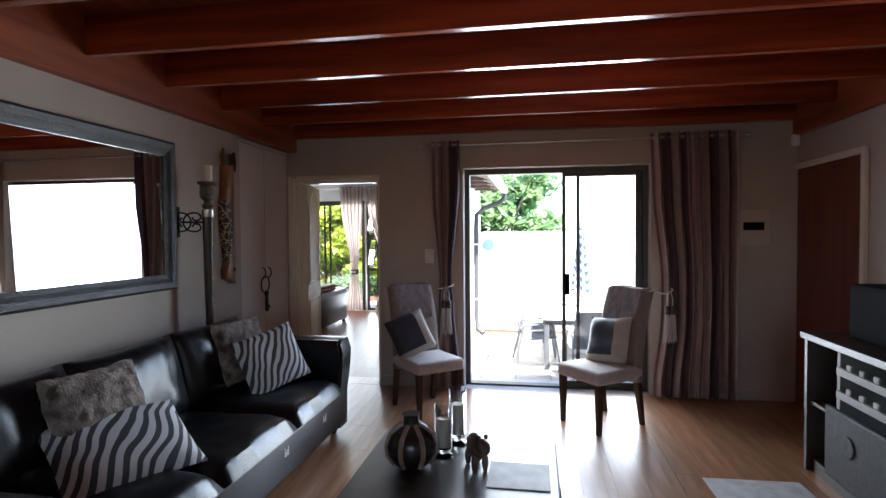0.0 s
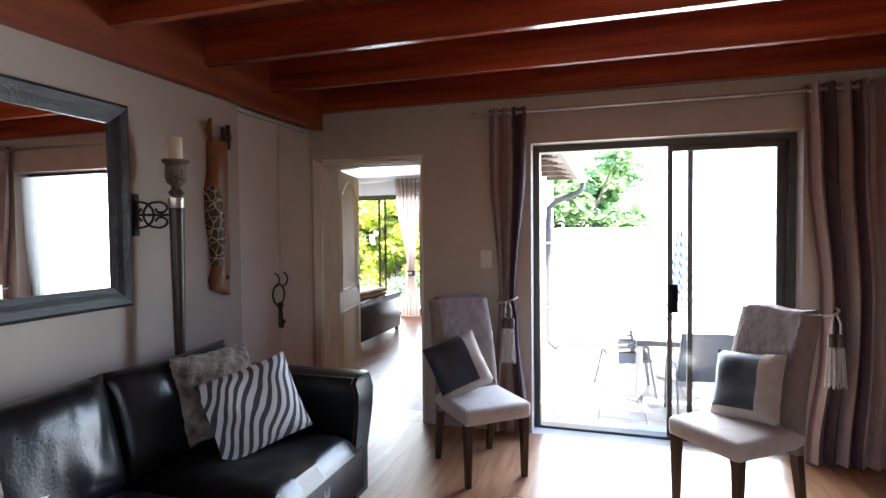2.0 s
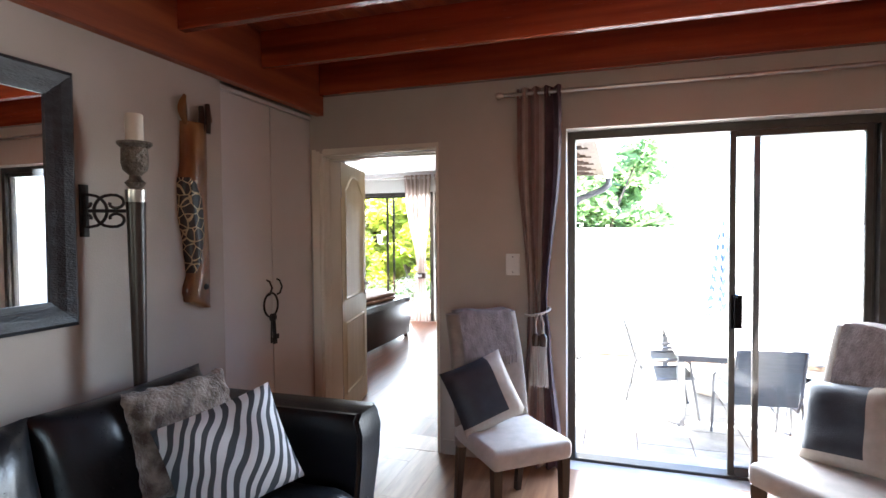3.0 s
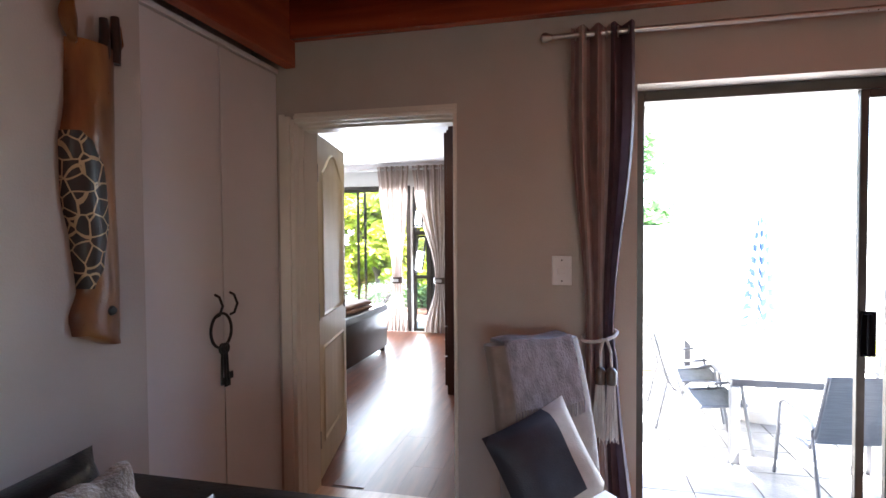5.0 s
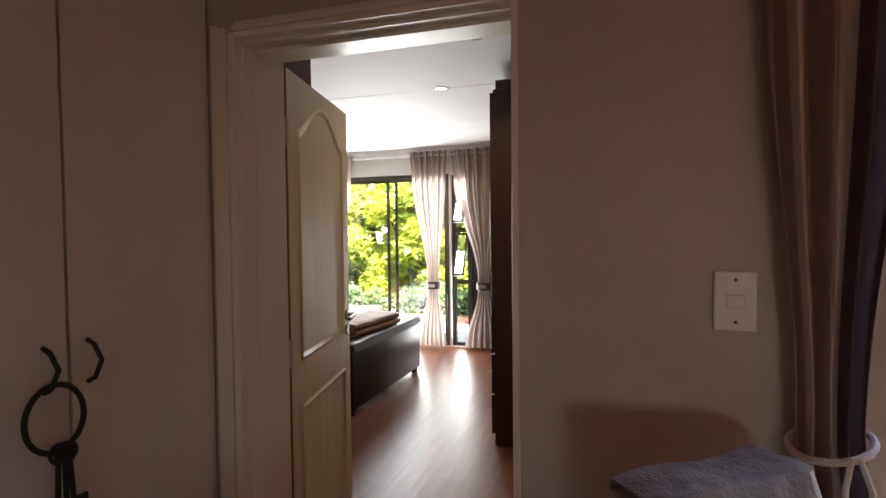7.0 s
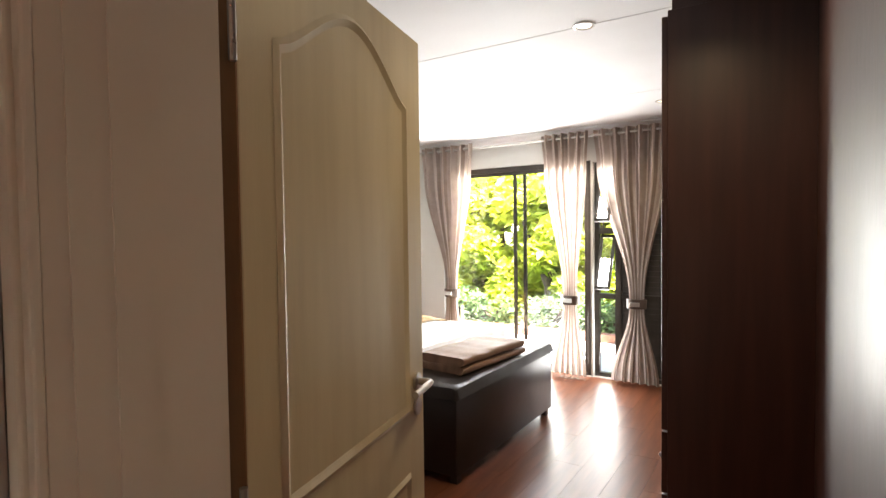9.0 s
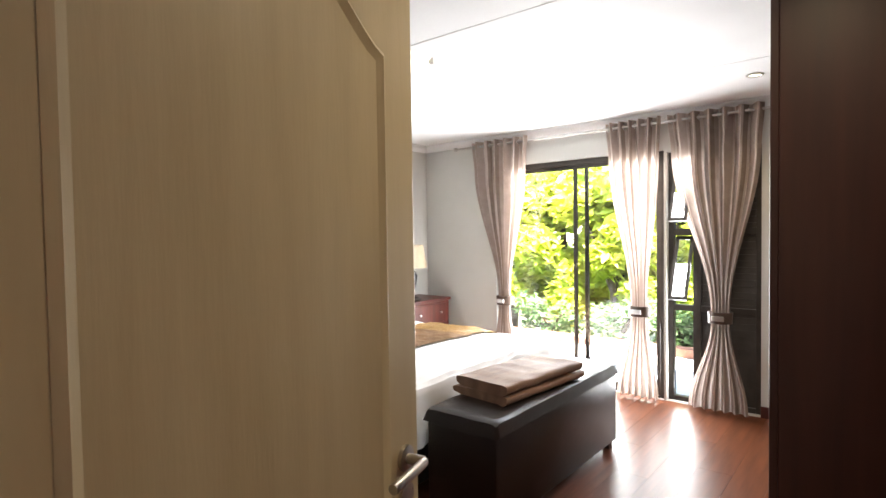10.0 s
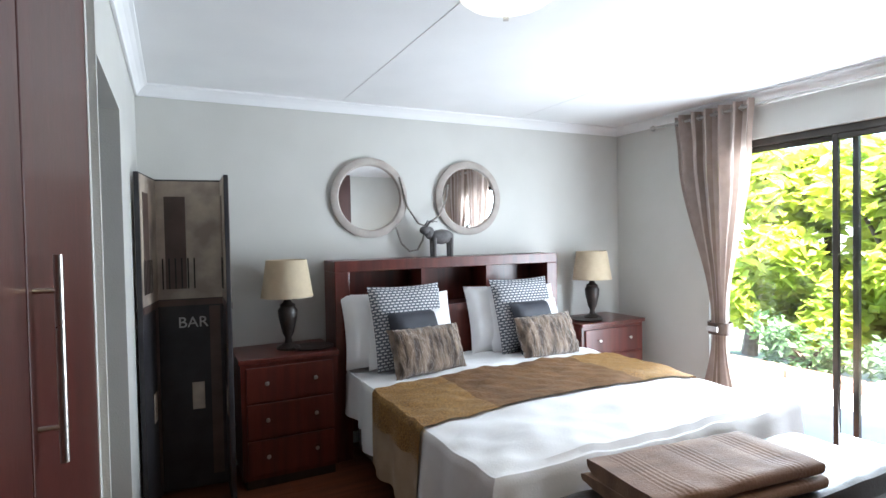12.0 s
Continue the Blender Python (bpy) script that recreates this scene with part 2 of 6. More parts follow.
M_BLACK = mat("black_plastic", (0.007, 0.007, 0.008), (0.005, 0.005, 0.006), 0.85, scale=8, bump=0.02, spec=0.06)
M_GREYMETAL = mat("grey_wicker_box", (0.06, 0.06, 0.064), (0.04, 0.04, 0.043), 0.65, scale=30, bump=0.06, spec=0.25)
M_PAPER = mat("pale_printed_paper", (0.55, 0.56, 0.56), (0.38, 0.40, 0.41), 0.6, scale=12, bump=0.02)
M_SHADE = mat("cream_lamp_shade", (0.62, 0.52, 0.36), (0.58, 0.48, 0.33), 0.8, scale=20, bump=0.1, fine=200)
M_BRONZE = mat("dark_bronze_resin", (0.035, 0.026, 0.022), (0.02, 0.015, 0.013), 0.4, scale=12, bump=0.3)
M_MFRAME = mat("whitewashed_round_frame", (0.42, 0.38, 0.34), (0.34, 0.30, 0.27), 0.6, scale=10, bump=0.2)
M_TOY = mat("grey_painted_wood", (0.13, 0.12, 0.12), (0.08, 0.075, 0.075), 0.6, scale=20, bump=0.4)
M_ROPE = mat("grey_rope", (0.30, 0.28, 0.25), (0.2, 0.18, 0.16), 0.9, scale=60, bump=0.6)
M_SCREEN = [mat("screen_print_stone", (0.52, 0.44, 0.35), (0.28, 0.23, 0.19), 0.5, scale=6, bump=0.05),
            mat("screen_print_dark", (0.030, 0.027, 0.030), (0.016, 0.014, 0.016), 0.5, scale=8, bump=0.05),
            mat("screen_print_brown", (0.11, 0.07, 0.055), (0.07, 0.045, 0.035), 0.5, scale=8, bump=0.05)]
M_BLUE = mat("umbrella_blue", (0.085, 0.14, 0.27), (0.07, 0.115, 0.22), 0.8, scale=8, bump=0.15)
M_UWHITE = mat("umbrella_white", (0.74, 0.74, 0.75), (0.68, 0.68, 0.69), 0.8, scale=8, bump=0.15)
M_PTABLE = mat("weathered_table_top", (0.62, 0.60, 0.57), (0.5, 0.48, 0.45), 0.5, scale=8, bump=0.1)
M_GREYFRAME = mat("grey_powder_coat", (0.17, 0.17, 0.18), (0.14, 0.14, 0.15), 0.4, metal=0.3, scale=9, bump=0.02)
M_MESH = mat("grey_sling_mesh", (0.22, 0.23, 0.24), (0.17, 0.18, 0.19), 0.7, scale=8, stretch=(1, 1, 30), bump=0.4)
M_ROOF = mat("brown_roof_timber", (0.10, 0.065, 0.05), (0.065, 0.04, 0.03), 0.6, scale=6, bump=0.2)
M_CONC = mat("pale_terrace_concrete", (0.55, 0.52, 0.48), (0.46, 0.43, 0.40), 0.8, scale=3, bump=0.15)
M_GRASS = mat("garden_ground", (0.09, 0.11, 0.04), (0.07, 0.06, 0.035), 0.95, scale=3, bump=0.6)
M_LEAF = mat("yellow_green_leaf", (0.58, 0.60, 0.09), (0.36, 0.46, 0.06), 0.5, scale=1.6, bump=0.0)
M_LEAF2 = mat("mid_green_leaf", (0.20, 0.30, 0.12), (0.11, 0.19, 0.08), 0.5, scale=1.6, bump=0.0)
M_BARK = mat("bark", (0.12, 0.085, 0.06), (0.07, 0.05, 0.035), 0.9, scale=14, bump=0.8)
M_BRICK = mat("face_brick", (0.27, 0.13, 0.085), (0.19, 0.09, 0.06), 0.8, scale=12, bump=0.3)


def translucent(m, amount):
    """Lets part of the daylight through thin leaves and cloth."""
    n, l = m.node_tree.nodes, m.node_tree.links
    b = n["Principled BSDF"]
    tr, mx = n.new("ShaderNodeBsdfTranslucent"), n.new("ShaderNodeMixShader")
    l.new(b.inputs["Base Color"].links[0].from_socket, tr.inputs[0])
    mx.inputs[0].default_value = amount
    l.new(b.outputs[0], mx.inputs[1]), l.new(tr.outputs[0], mx.inputs[2])
    l.new(mx.outputs[0], n["Material Output"].inputs[0])


for m_ in (M_LEAF, M_LEAF2):
    translucent(m_, 0.5)
for m_ in (*M_CUR, M_SHADE):
    translucent(m_, 0.18)
for m_ in M_BCUR:
    translucent(m_, 0.32)


# ---- mesh helpers ----
def link_mesh(name, bm, mats, parent=None, label="", smooth=False):
    me = bpy.data.meshes.new(name)
    if smooth:
        for f_ in bm.faces:
            f_.smooth = True
    bm.to_mesh(me)
    bm.free()
    for m_ in (mats if isinstance(mats, (list, tuple)) else [mats]):
        me.materials.append(m_)
    if smooth:
        me.set_sharp_from_angle(angle=radians(42))
    ob = new(name, me)
    ob.parent = parent
    if label:
        ob["label"] = label
    return ob


def part(name, bm, mats, parent, label="", smooth=False):
    return link_mesh(name, bm, mats, parent, label, smooth)


def thing(name, label, category, m=Matrix(), group=""):
    e = new(name)
    e.empty_display_size = 0.1
    e.matrix_world = m
    return tagged(e, label, category, group)


def structure(name, bm, mats, label, category, smooth=False):
    return tagged(link_mesh(name, bm, mats, None, "", smooth), label, category, kind="structure")


def box(bm, x0, y0, z0, x1, y1, z1, bev=0.0, seg=2, mi=0, m=None):
    r = bmesh.ops.create_cube(bm, size=1.0, matrix=Matrix.LocRotScale(((x0 + x1) / 2, (y0 + y1) / 2, (z0 + z1) / 2), None, (abs(x1 - x0), abs(y1 - y0), abs(z1 - z0))))
    vs = r["verts"]
    if bev:
        es = {e for v in vs for e in v.link_edges}
        rb = bmesh.ops.bevel(bm, geom=list(es), offset=bev, segments=seg, affect="EDGES", profile=0.5)
        vs = list({v for f_ in rb["faces"] for v in f_.verts} | {v for v in vs if v.is_valid})
    if m is not None:
        bmesh.ops.transform(bm, matrix=m, verts=vs)
    if mi:
        for v in vs:
            for f_ in v.link_faces:
                f_.material_index = mi
    return bm


def B(*a, **k):
    return box(bmesh.new(), *a, **k)


def lathe(bm, prof, n=20, cx=0.0, cy=0.0, mi=0):
    rings = []
    for r, z in prof:
        rings.append([bm.verts.new((cx + r * math.cos(2 * math.pi * i / n), cy + r * math.sin(2 * math.pi * i / n), z)) for i in range(n)])
    for a, b in zip(rings, rings[1:]):
        for i in range(n):
            f_ = bm.faces.new((a[i], a[(i + 1) % n], b[(i + 1) % n], b[i]))
            f_.material_index = mi
    for ring, flip in ((rings[0], True), (rings[-1], False)):
        bm.faces.new(ring[::-1] if flip else ring)
    return bm


def tube(bm, pts, r, n=8, r1=None):
    pts = [Vector(p) for p in pts]
    rings = []
    for i, p in enumerate(pts):
        d = (pts[min(i + 1, len(pts) - 1)] - pts[max(i - 1, 0)]).normalized()
        q = d.to_track_quat("Z", "Y").to_matrix()
        rr = r if r1 is None else r + (r1 - r) * i / (len(pts) - 1)
        rings.append([bm.verts.new(p + q @ Vector((rr * math.cos(2 * math.pi * k / n), rr * math.sin(2 * math.pi * k / n), 0))) for k in range(n)])
    for a, b in zip(rings, rings[1:]):
        best = min(range(n), key=lambda s: sum((a[k].co - b[(k + s) % n].co).length_squared for k in range(n)))
        for k in range(n):
            bm.faces.new((a[k], a[(k + 1) % n], b[(k + 1 + best) % n], b[(k + best) % n]))
    bm.faces.new(rings[0][::-1])
    bm.faces.new(rings[-1])
    return bm


def grid(bm, nu, nv, fn, closed=False, mi=None):
    uvl = bm.loops.layers.uv.verify()
    vs = [[bm.verts.new(fn(i / nu, j / nv)) for j in range(nv + 1)] for i in range(nu + 1)]
    for i in range(nu):
        for j in range(nv):
            f_ = bm.faces.new((vs[i][j], vs[i + 1][j], vs[i + 1][j + 1], vs[i][j + 1]))
            for lo, (a, b) in zip(f_.loops, ((i, j), (i + 1, j), (i + 1, j + 1), (i, j + 1))):
                lo[uvl].uv = (a / nu, b / nv)
            if mi:
                f_.material_index = mi((i + 0.5) / nu, (j + 0.5) / nv)
    return vs


def pillow(bm, w, h, t, n=14, rough=0.0, seed=0, mi=None, sag=0.0):
    """A stuffed cushion, standing in the xz plane, its base at z = 0."""
    def side(sg):
        def fn(u, v):
            a, b = 2 * u - 1, 2 * v - 1
            k = max(0.0, (1 - a ** 4) * (1 - b ** 4)) ** 0.5
            pin = 1 - 0.05 * (1 - abs(b) ** 2) * abs(a) ** 3, 1 - 0.05 * (1 - abs(a) ** 2) * abs(b) ** 3
            p = Vector((a * w / 2 * pin[0], sg * t / 2 * k, h / 2 + b * h / 2 * pin[1]))
            if rough:
                nz = noise.noise_vector(p * 28 + Vector((seed, 0, 0)))
                p += nz * rough
            d = noise.noise(p * 7 + Vector((seed * 3.1, 5, 0)))
            p.y += 0.012 * d * k
            p.z -= sag * (1 - b) * 0.2 * k
            return p
        return fn
    grid(bm, n, n, side(-1), mi=mi)
    grid(bm, n, n, side(1), mi=mi)
    bmesh.ops.remove_doubles(bm, verts=bm.verts, dist=0.004)
    bmesh.ops.recalc_face_normals(bm, faces=bm.faces)
    return bm


def cushion_thing(name, label, m, w, h, t, mats, rough=0.0, seed=0, mi=None, n=14, category="cushion", group=""):
    ob = link_mesh(name, pillow(bmesh.new(), w, h, t, n=n, rough=rough, seed=seed, mi=mi), mats, None, "", True)
    ob.matrix_world = m
    return tagged(ob, label, category, group)


def wall_y(bm, x0, x1, y0, y1, z1, holes=(), z0=-0.2):
    """A wall along x with holes (xa, xb, za, zb)."""
    x = x0
    for xa, xb, za, zb in sorted(holes):
        if xa > x:
            box(bm, x, y0, z0, xa, y1, z1)
        if za > z0:
            box(bm, xa, y0, z0, xb, y1, za)
        if zb < z1:
            box(bm, xa, y0, zb, xb, y1, z1)
        x = xb
    if x < x1:
        box(bm, x, y0, z0, x1, y1, z1)
    return bm


def wall_x(bm, y0, y1, x0, x1, z1, holes=(), z0=-0.2):
    y = y0
    for ya, yb, za, zb in sorted(holes):
        if ya > y:
            box(bm, x0, y, z0, x1, ya, z1)
        if za > z0:
            box(bm, x0, ya, z0, x1, yb, za)
        if zb < z1:
            box(bm, x0, ya, zb, x1, yb, z1)
        y = yb
    if y < y1:
        box(bm, x0, y, z0, x1, y1, z1)
    return bm


# ---- the house ----
PG = -0.17     # patio level
structure("ground", B(-60, -40, -0.6, 60, 80, -0.45), M_GRASS, "green and brown garden ground around the house", "ground")
structure("wall_north", wall_y(bmesh.new(), -2.75, 2.42, 5.14, 5.385, 2.9, ((-2.38, -1.515, -0.2, 2.04), (-0.68, 1.03, -0.2, 2.11))), M_WALL,
          "taupe painted wall with a doorway and the patio door", "wall")
structure("wall_west", wall_x(bmesh.new(), -2.6, 4.16, -2.62, -2.42, 2.9), M_WALL, "plain taupe painted wall behind the sofa", "wall")
structure("wall_closet_back", wall_x(bmesh.new(), 4.16, 5.14, -2.75, -2.62, 2.9), M_WALL, "hidden wall behind the built-in closet", "wall")
structure("wall_east", wall_x(bmesh.new(), -2.6, 5.14, 2.24, 2.44, 2.9), M_WALL, "taupe painted wall with a red-brown door", "wall")
# unseen wall; its opening is assumed, for fill light from the south
structure("wall_south", wall_y(bmesh.new(), -2.62, 2.44, -2.8, -2.6, 2.9, ((-0.45, 0.95, 1.1, 2.0),)), M_WALL, "taupe painted wall with an assumed opening, out of view", "wall")
bm = bmesh.new()
for k in range(52):
    box(bm, -2.42 + k * 0.0905, -2.6, 2.66, -2.42 + k * 0.0905 + 0.088, 5.14, 2.70)
box(bm, -2.62, -2.8, 2.72, 2.44, 5.41, 2.76)
structure("ceiling", bm, M_BEAMY, "varnished red pine ceiling boards above the beams", "ceiling")
y = 4.46
k = 0
while y > -2.4:
    tagged(link_mesh("beam", B(-2.36, y - 0.025, 2.45, 2.19, y + 0.025, 2.66, bev=0.004, seg=1), M_BEAM), "varnished red-brown pine ceiling beam", "beam", "ceiling beams", "structure")
    y -= 0.63
tagged(link_mesh("beam", B(-2.36, 5.08, 2.44, 2.19, 5.14, 2.66, bev=0.004, seg=1), M_BEAM), "varnished red-brown pine beam along the patio wall", "beam", "ceiling beams", "structure")
for x0, x1 in ((-2.42, -2.36), (2.19, 2.24)):
    tagged(link_mesh("ledger_beam", B(x0, -2.6, 2.31, x1, 5.14, 2.66, bev=0.004, seg=1), M_BEAMY), "varnished orange-red pine ledger with small knots", "beam", "ceiling beams", "structure")
for nm, b in (("baseboard", (-1.49, 5.12, 0, -0.70, 5.14, 0.10)), ("baseboard", (1.05, 5.12, 0, 2.22, 5.14, 0.10)), ("baseboard", (2.22, -2.6, 0, 2.24, 4.05, 0.10)),
              ("baseboard", (-2.42, -2.6, 0, -2.40, 4.14, 0.10))):
    structure(nm, B(*b, bev=0.006), M_WALL, "taupe painted skirting board at the wall's foot", "baseboard")

# bedroom shell
BC = 2.465
structure("wall_bedroom_north", wall_y(bmesh.new(), -6.1, -1.05, 10.15, 10.40, 2.8, ((-5.0, -3.28, -0.2, 2.15), (-3.26, -2.55, -0.2, 2.13))), M_BWALL,
          "pale grey bedroom wall with a garden door and a tall window", "wall")
structure("wall_bedroom_west", wall_x(bmesh.new(), 3.9, 10.15, -6.10, -5.96, 2.8), M_BWALL, "pale grey bedroom wall behind the headboard", "wall")
structure("wall_bedroom_south", wall_y(bmesh.new(), -5.96, -4.02, 6.08, 6.22, 2.8, ((-4.80, -4.04, -0.2, 2.06),)), M_BWALL, "pale grey wall with an opening to the bathroom", "wall")
structure("wall_bedroom_east", wall_x(bmesh.new(), 5.35, 10.15, -1.50, -1.05, 2.8), [M_BWALL], "pale grey bedroom wall behind the wardrobe", "wall")
structure("wall_bathroom_south", wall_y(bmesh.new(), -5.96, -2.75, 3.9, 4.05, 2.8), M_BWALL, "plain pale bathroom wall", "wall")
structure("wall_bathroom_east", wall_x(bmesh.new(), 5.35, 6.2, -4.02, -3.98, 2.8), M_BWALL, "partition beside the built-in wardrobe", "wall")
structure("wall_niche_back", wall_y(bmesh.new(), -3.98, -2.45, 5.388, 5.43, 2.8), M_BWALL, "pale grey wall behind the open door", "wall")
bm = B(-6.1, 5.35, BC, -0.92, 10.40, BC + 0.1)
for ys in (7.5, 9.0):
    box(bm, -5.96, ys, BC - 0.002, -1.5, ys + 0.012, BC + 0.001)
structure("ceiling_bathroom", B(-6.1, 3.9, BC, -2.76, 5.35, BC + 0.1), M_CEIL, "plain white bathroom ceiling", "ceiling")
structure("ceiling_bedroom", bm, M_CEIL, "white board ceiling with thin cover strips", "ceiling")


def cornice(p, q, inward):
    """A coved plaster cornice from p to q under the ceiling."""
    bm = bmesh.new()
    prof = [(0, 0), (0.012, 0), (0.018, 0.012), (0.035, 0.035), (0.055, 0.052), (0.07, 0.058), (0.07, 0.07), (0, 0.07)]
    p, q, w = Vector(p), Vector(q), Vector(inward)
    a = [bm.verts.new(p + w * d + Vector((0, 0, BC - 0.07 + z))) for d, z in prof]
    b = [bm.verts.new(q + w * d + Vector((0, 0, BC - 0.07 + z))) for d, z in prof]
    for i in range(len(prof)):
        j = (i + 1) % len(prof)
        bm.faces.new((a[i], a[j], b[j], b[i]))
    bm.faces.new(a), bm.faces.new(b[::-1])
    bmesh.ops.recalc_face_normals(bm, faces=bm.faces)
    structure("cornice", bm, M_CEIL, "white coved plaster cornice under the ceiling", "trim")


cornice((-5.958, 6.22, 0), (-5.958, 10.15, 0), (1, 0, 0))
cornice((-5.96, 10.148, 0), (-1.5, 10.148, 0), (0, -1, 0))
cornice((-5.96, 6.222, 0), (-4.0, 6.222, 0), (0, 1, 0))
structure("baseboard", B(-2.55, 10.13, 0, -1.5, 10.15, 0.09, bev=0.005), M_MAHOG, "dark wood skirting board under the window wall", "baseboard")
structure("roof", B(-6.5, -3.2, 2.9, 2.9, 5.42, 3.0), M_ROOF, "dark roof slab over the living room", "roof")
structure("roof_wing", B(-6.5, 5.43, 2.9, -0.85, 10.6, 3.0), M_ROOF, "dark roof slab over the bedroom wing", "roof")


def door_frame(name, x0, x1, y0, y1, z1, mtl, label):
    """A pressed metal frame: stepped bands round the opening, wide on the hinge side."""
    bm = bmesh.new()
    for d0, d1, proud in ((-0.078, -0.045, 0.010), (-0.045, -0.012, 0.022), (-0.012, 0.012, 0.014)):
        box(bm, x0 + d0, y0 - proud, 0, x0 + d1, y0, z1 - d0 * 0.45, bev=0.004)
    for h0, h1, proud in ((-0.012, 0.006, 0.014), (0.006, 0.022, 0.022), (0.022, 0.036, 0.010)):
        box(bm, x0 + 0.012, y0 - proud, z1 + h0, x1 + 0.01, y0, z1 + h1, bev=0.003)
    box(bm, x1 - 0.010, y0 - 0.012, 0, x1 + 0.008, y0, z1 - 0.012, bev=0.003)
    for xa, xb in ((x0, x0 + 0.010), (x1 - 0.008, x1)):
        box(bm, xa, y0, 0, xb, y1, z1)
    box(bm, x0 + 0.010, y0, z1 - 0.010, x1 - 0.008, y1, z1)
    for ya, yb, w in ((y0 + 0.03, y1 - 0.05, 0.012), (y0 + 0.08, y1 - 0.06, 0.024)):
        box(bm, x0 + 0.010, ya, 0, x0 + 0.010 + w * 0.25, yb - 0.06, z1 - 0.010 - w)
        box(bm, x0 + 0.010, ya, z1 - 0.010 - w, x1 - 0.008, yb, z1 - 0.010)
        box(bm, x1 - 0.008 - w * 0.5, ya, 0, x1 - 0.008, yb, z1 - 0.010 - w)
    return structure(name, bm, mtl, label, "door frame")


door_frame("door_frame", -2.38, -1.515, 5.14, 5.385, 2.04, M_TRIM, "cream painted stepped door frame in the doorway")


def arch_panel(bm, x0, x1, z0, z1, y, rise, s):
    """A raised moulding round a door panel, with an arched head when rise > 0."""
    def head(t):
        return z1 - rise * (1 - math.sin(math.pi * min(1, max(0, t))) ** 1.4) if rise else z1
    n = 20
    loop = [(x0, z0), (x1, z0)] + [(x1 + (x0 - x1) * i / n, head(i / n)) for i in range(n + 1)]
    cx, cz = (x0 + x1) / 2, (z0 + z1) / 2
    prof = [(0.0, 0.0), (0.012, 0.007), (0.024, 0.0), (0.04, -0.006)]
    rings = []
    for d, h in prof:
        ring = []
        for px, pz in loop:
            sx = 1 - 2 * d / (x1 - x0)
            sz = 1 - 2 * d / (z1 - z0)
            ring.append(bm.verts.new((cx + (px - cx) * sx, y + s * (h + 0.001), cz + (pz - cz) * sz)))
        rings.append(ring)
    for a, b in zip(rings, rings[1:]):
        for i in range(len(a)):
            j = (i + 1) % len(a)
            bm.faces.new((a[i], a[j], b[j], b[i]))
    return bm


def lever(parent, x, z, y, s):
    bm = bmesh.new()
    lathe(bm, [(0.001, 0), (0.026, 0), (0.026, 0.008), (0.011, 0.010), (0.011, 0.045), (0.001, 0.046)], 18)
    bmesh.ops.transform(bm, matrix=Matrix.Rotation(radians(-90 * s), 4, "X"), verts=bm.verts)
    tube(bm, [(0, s * 0.045, 0), (-0.03, s * 0.048, 0), (-0.12, s * 0.048, -0.004)], 0.010, 10)
    v0 = set(bm.verts)
    lathe(bm, [(0.001, 0), (0.025, 0), (0.025, 0.007), (0.001, 0.008)], 18)
    bmesh.ops.transform(bm, matrix=Matrix.Translation((0, 0, -0.075)) @ Matrix.Rotation(radians(-90 * s), 4, "X"), verts=[v for v in bm.verts if v not in v0])
    bmesh.ops.transform(bm, matrix=Matrix.Translation((x, y, z)), verts=bm.verts)
    part("door_handle", bm, M_STEEL, parent, "brushed steel lever handle with a round rose", True)


# the bedroom door stands open into the bedroom
DW = 0.790
door = thing("door_1", "cream panelled wooden door standing open", "door", Matrix.Translation((-2.412, 5.426, 0)) @ Matrix.Rotation(math.atan2(0.755, -0.170), 4, "Z"))
part("leaf", B(0.004, -0.02, 0.008, DW, 0.02, 2.03, bev=0.003), M_DOOR, door)
part("edge_lipping", B(0.0, -0.0195, 0.01, 0.004, 0.0195, 2.028), M_LIP, door, "bare brown wooden hinge edge")
for s in (-1, 1):
    yy = s * 0.02
    part("panel_moulding", arch_panel(bmesh.new(), 0.095, 0.685, 0.95, 1.96, yy, 0.14, s), M_DOOR, door, "", True)
    part("panel_moulding", arch_panel(bmesh.new(), 0.095, 0.685, 0.20, 0.78, yy, 0.0, s), M_DOOR, door, "", True)
    lever(door, DW - 0.055, 1.03, yy, s)
for z in (0.25, 1.0, 1.8):
    part("hinge", tube(bmesh.new(), [(-0.008, -0.022, z - 0.05), (-0.008, -0.022, z + 0.05)], 0.007), M_STEEL, door)


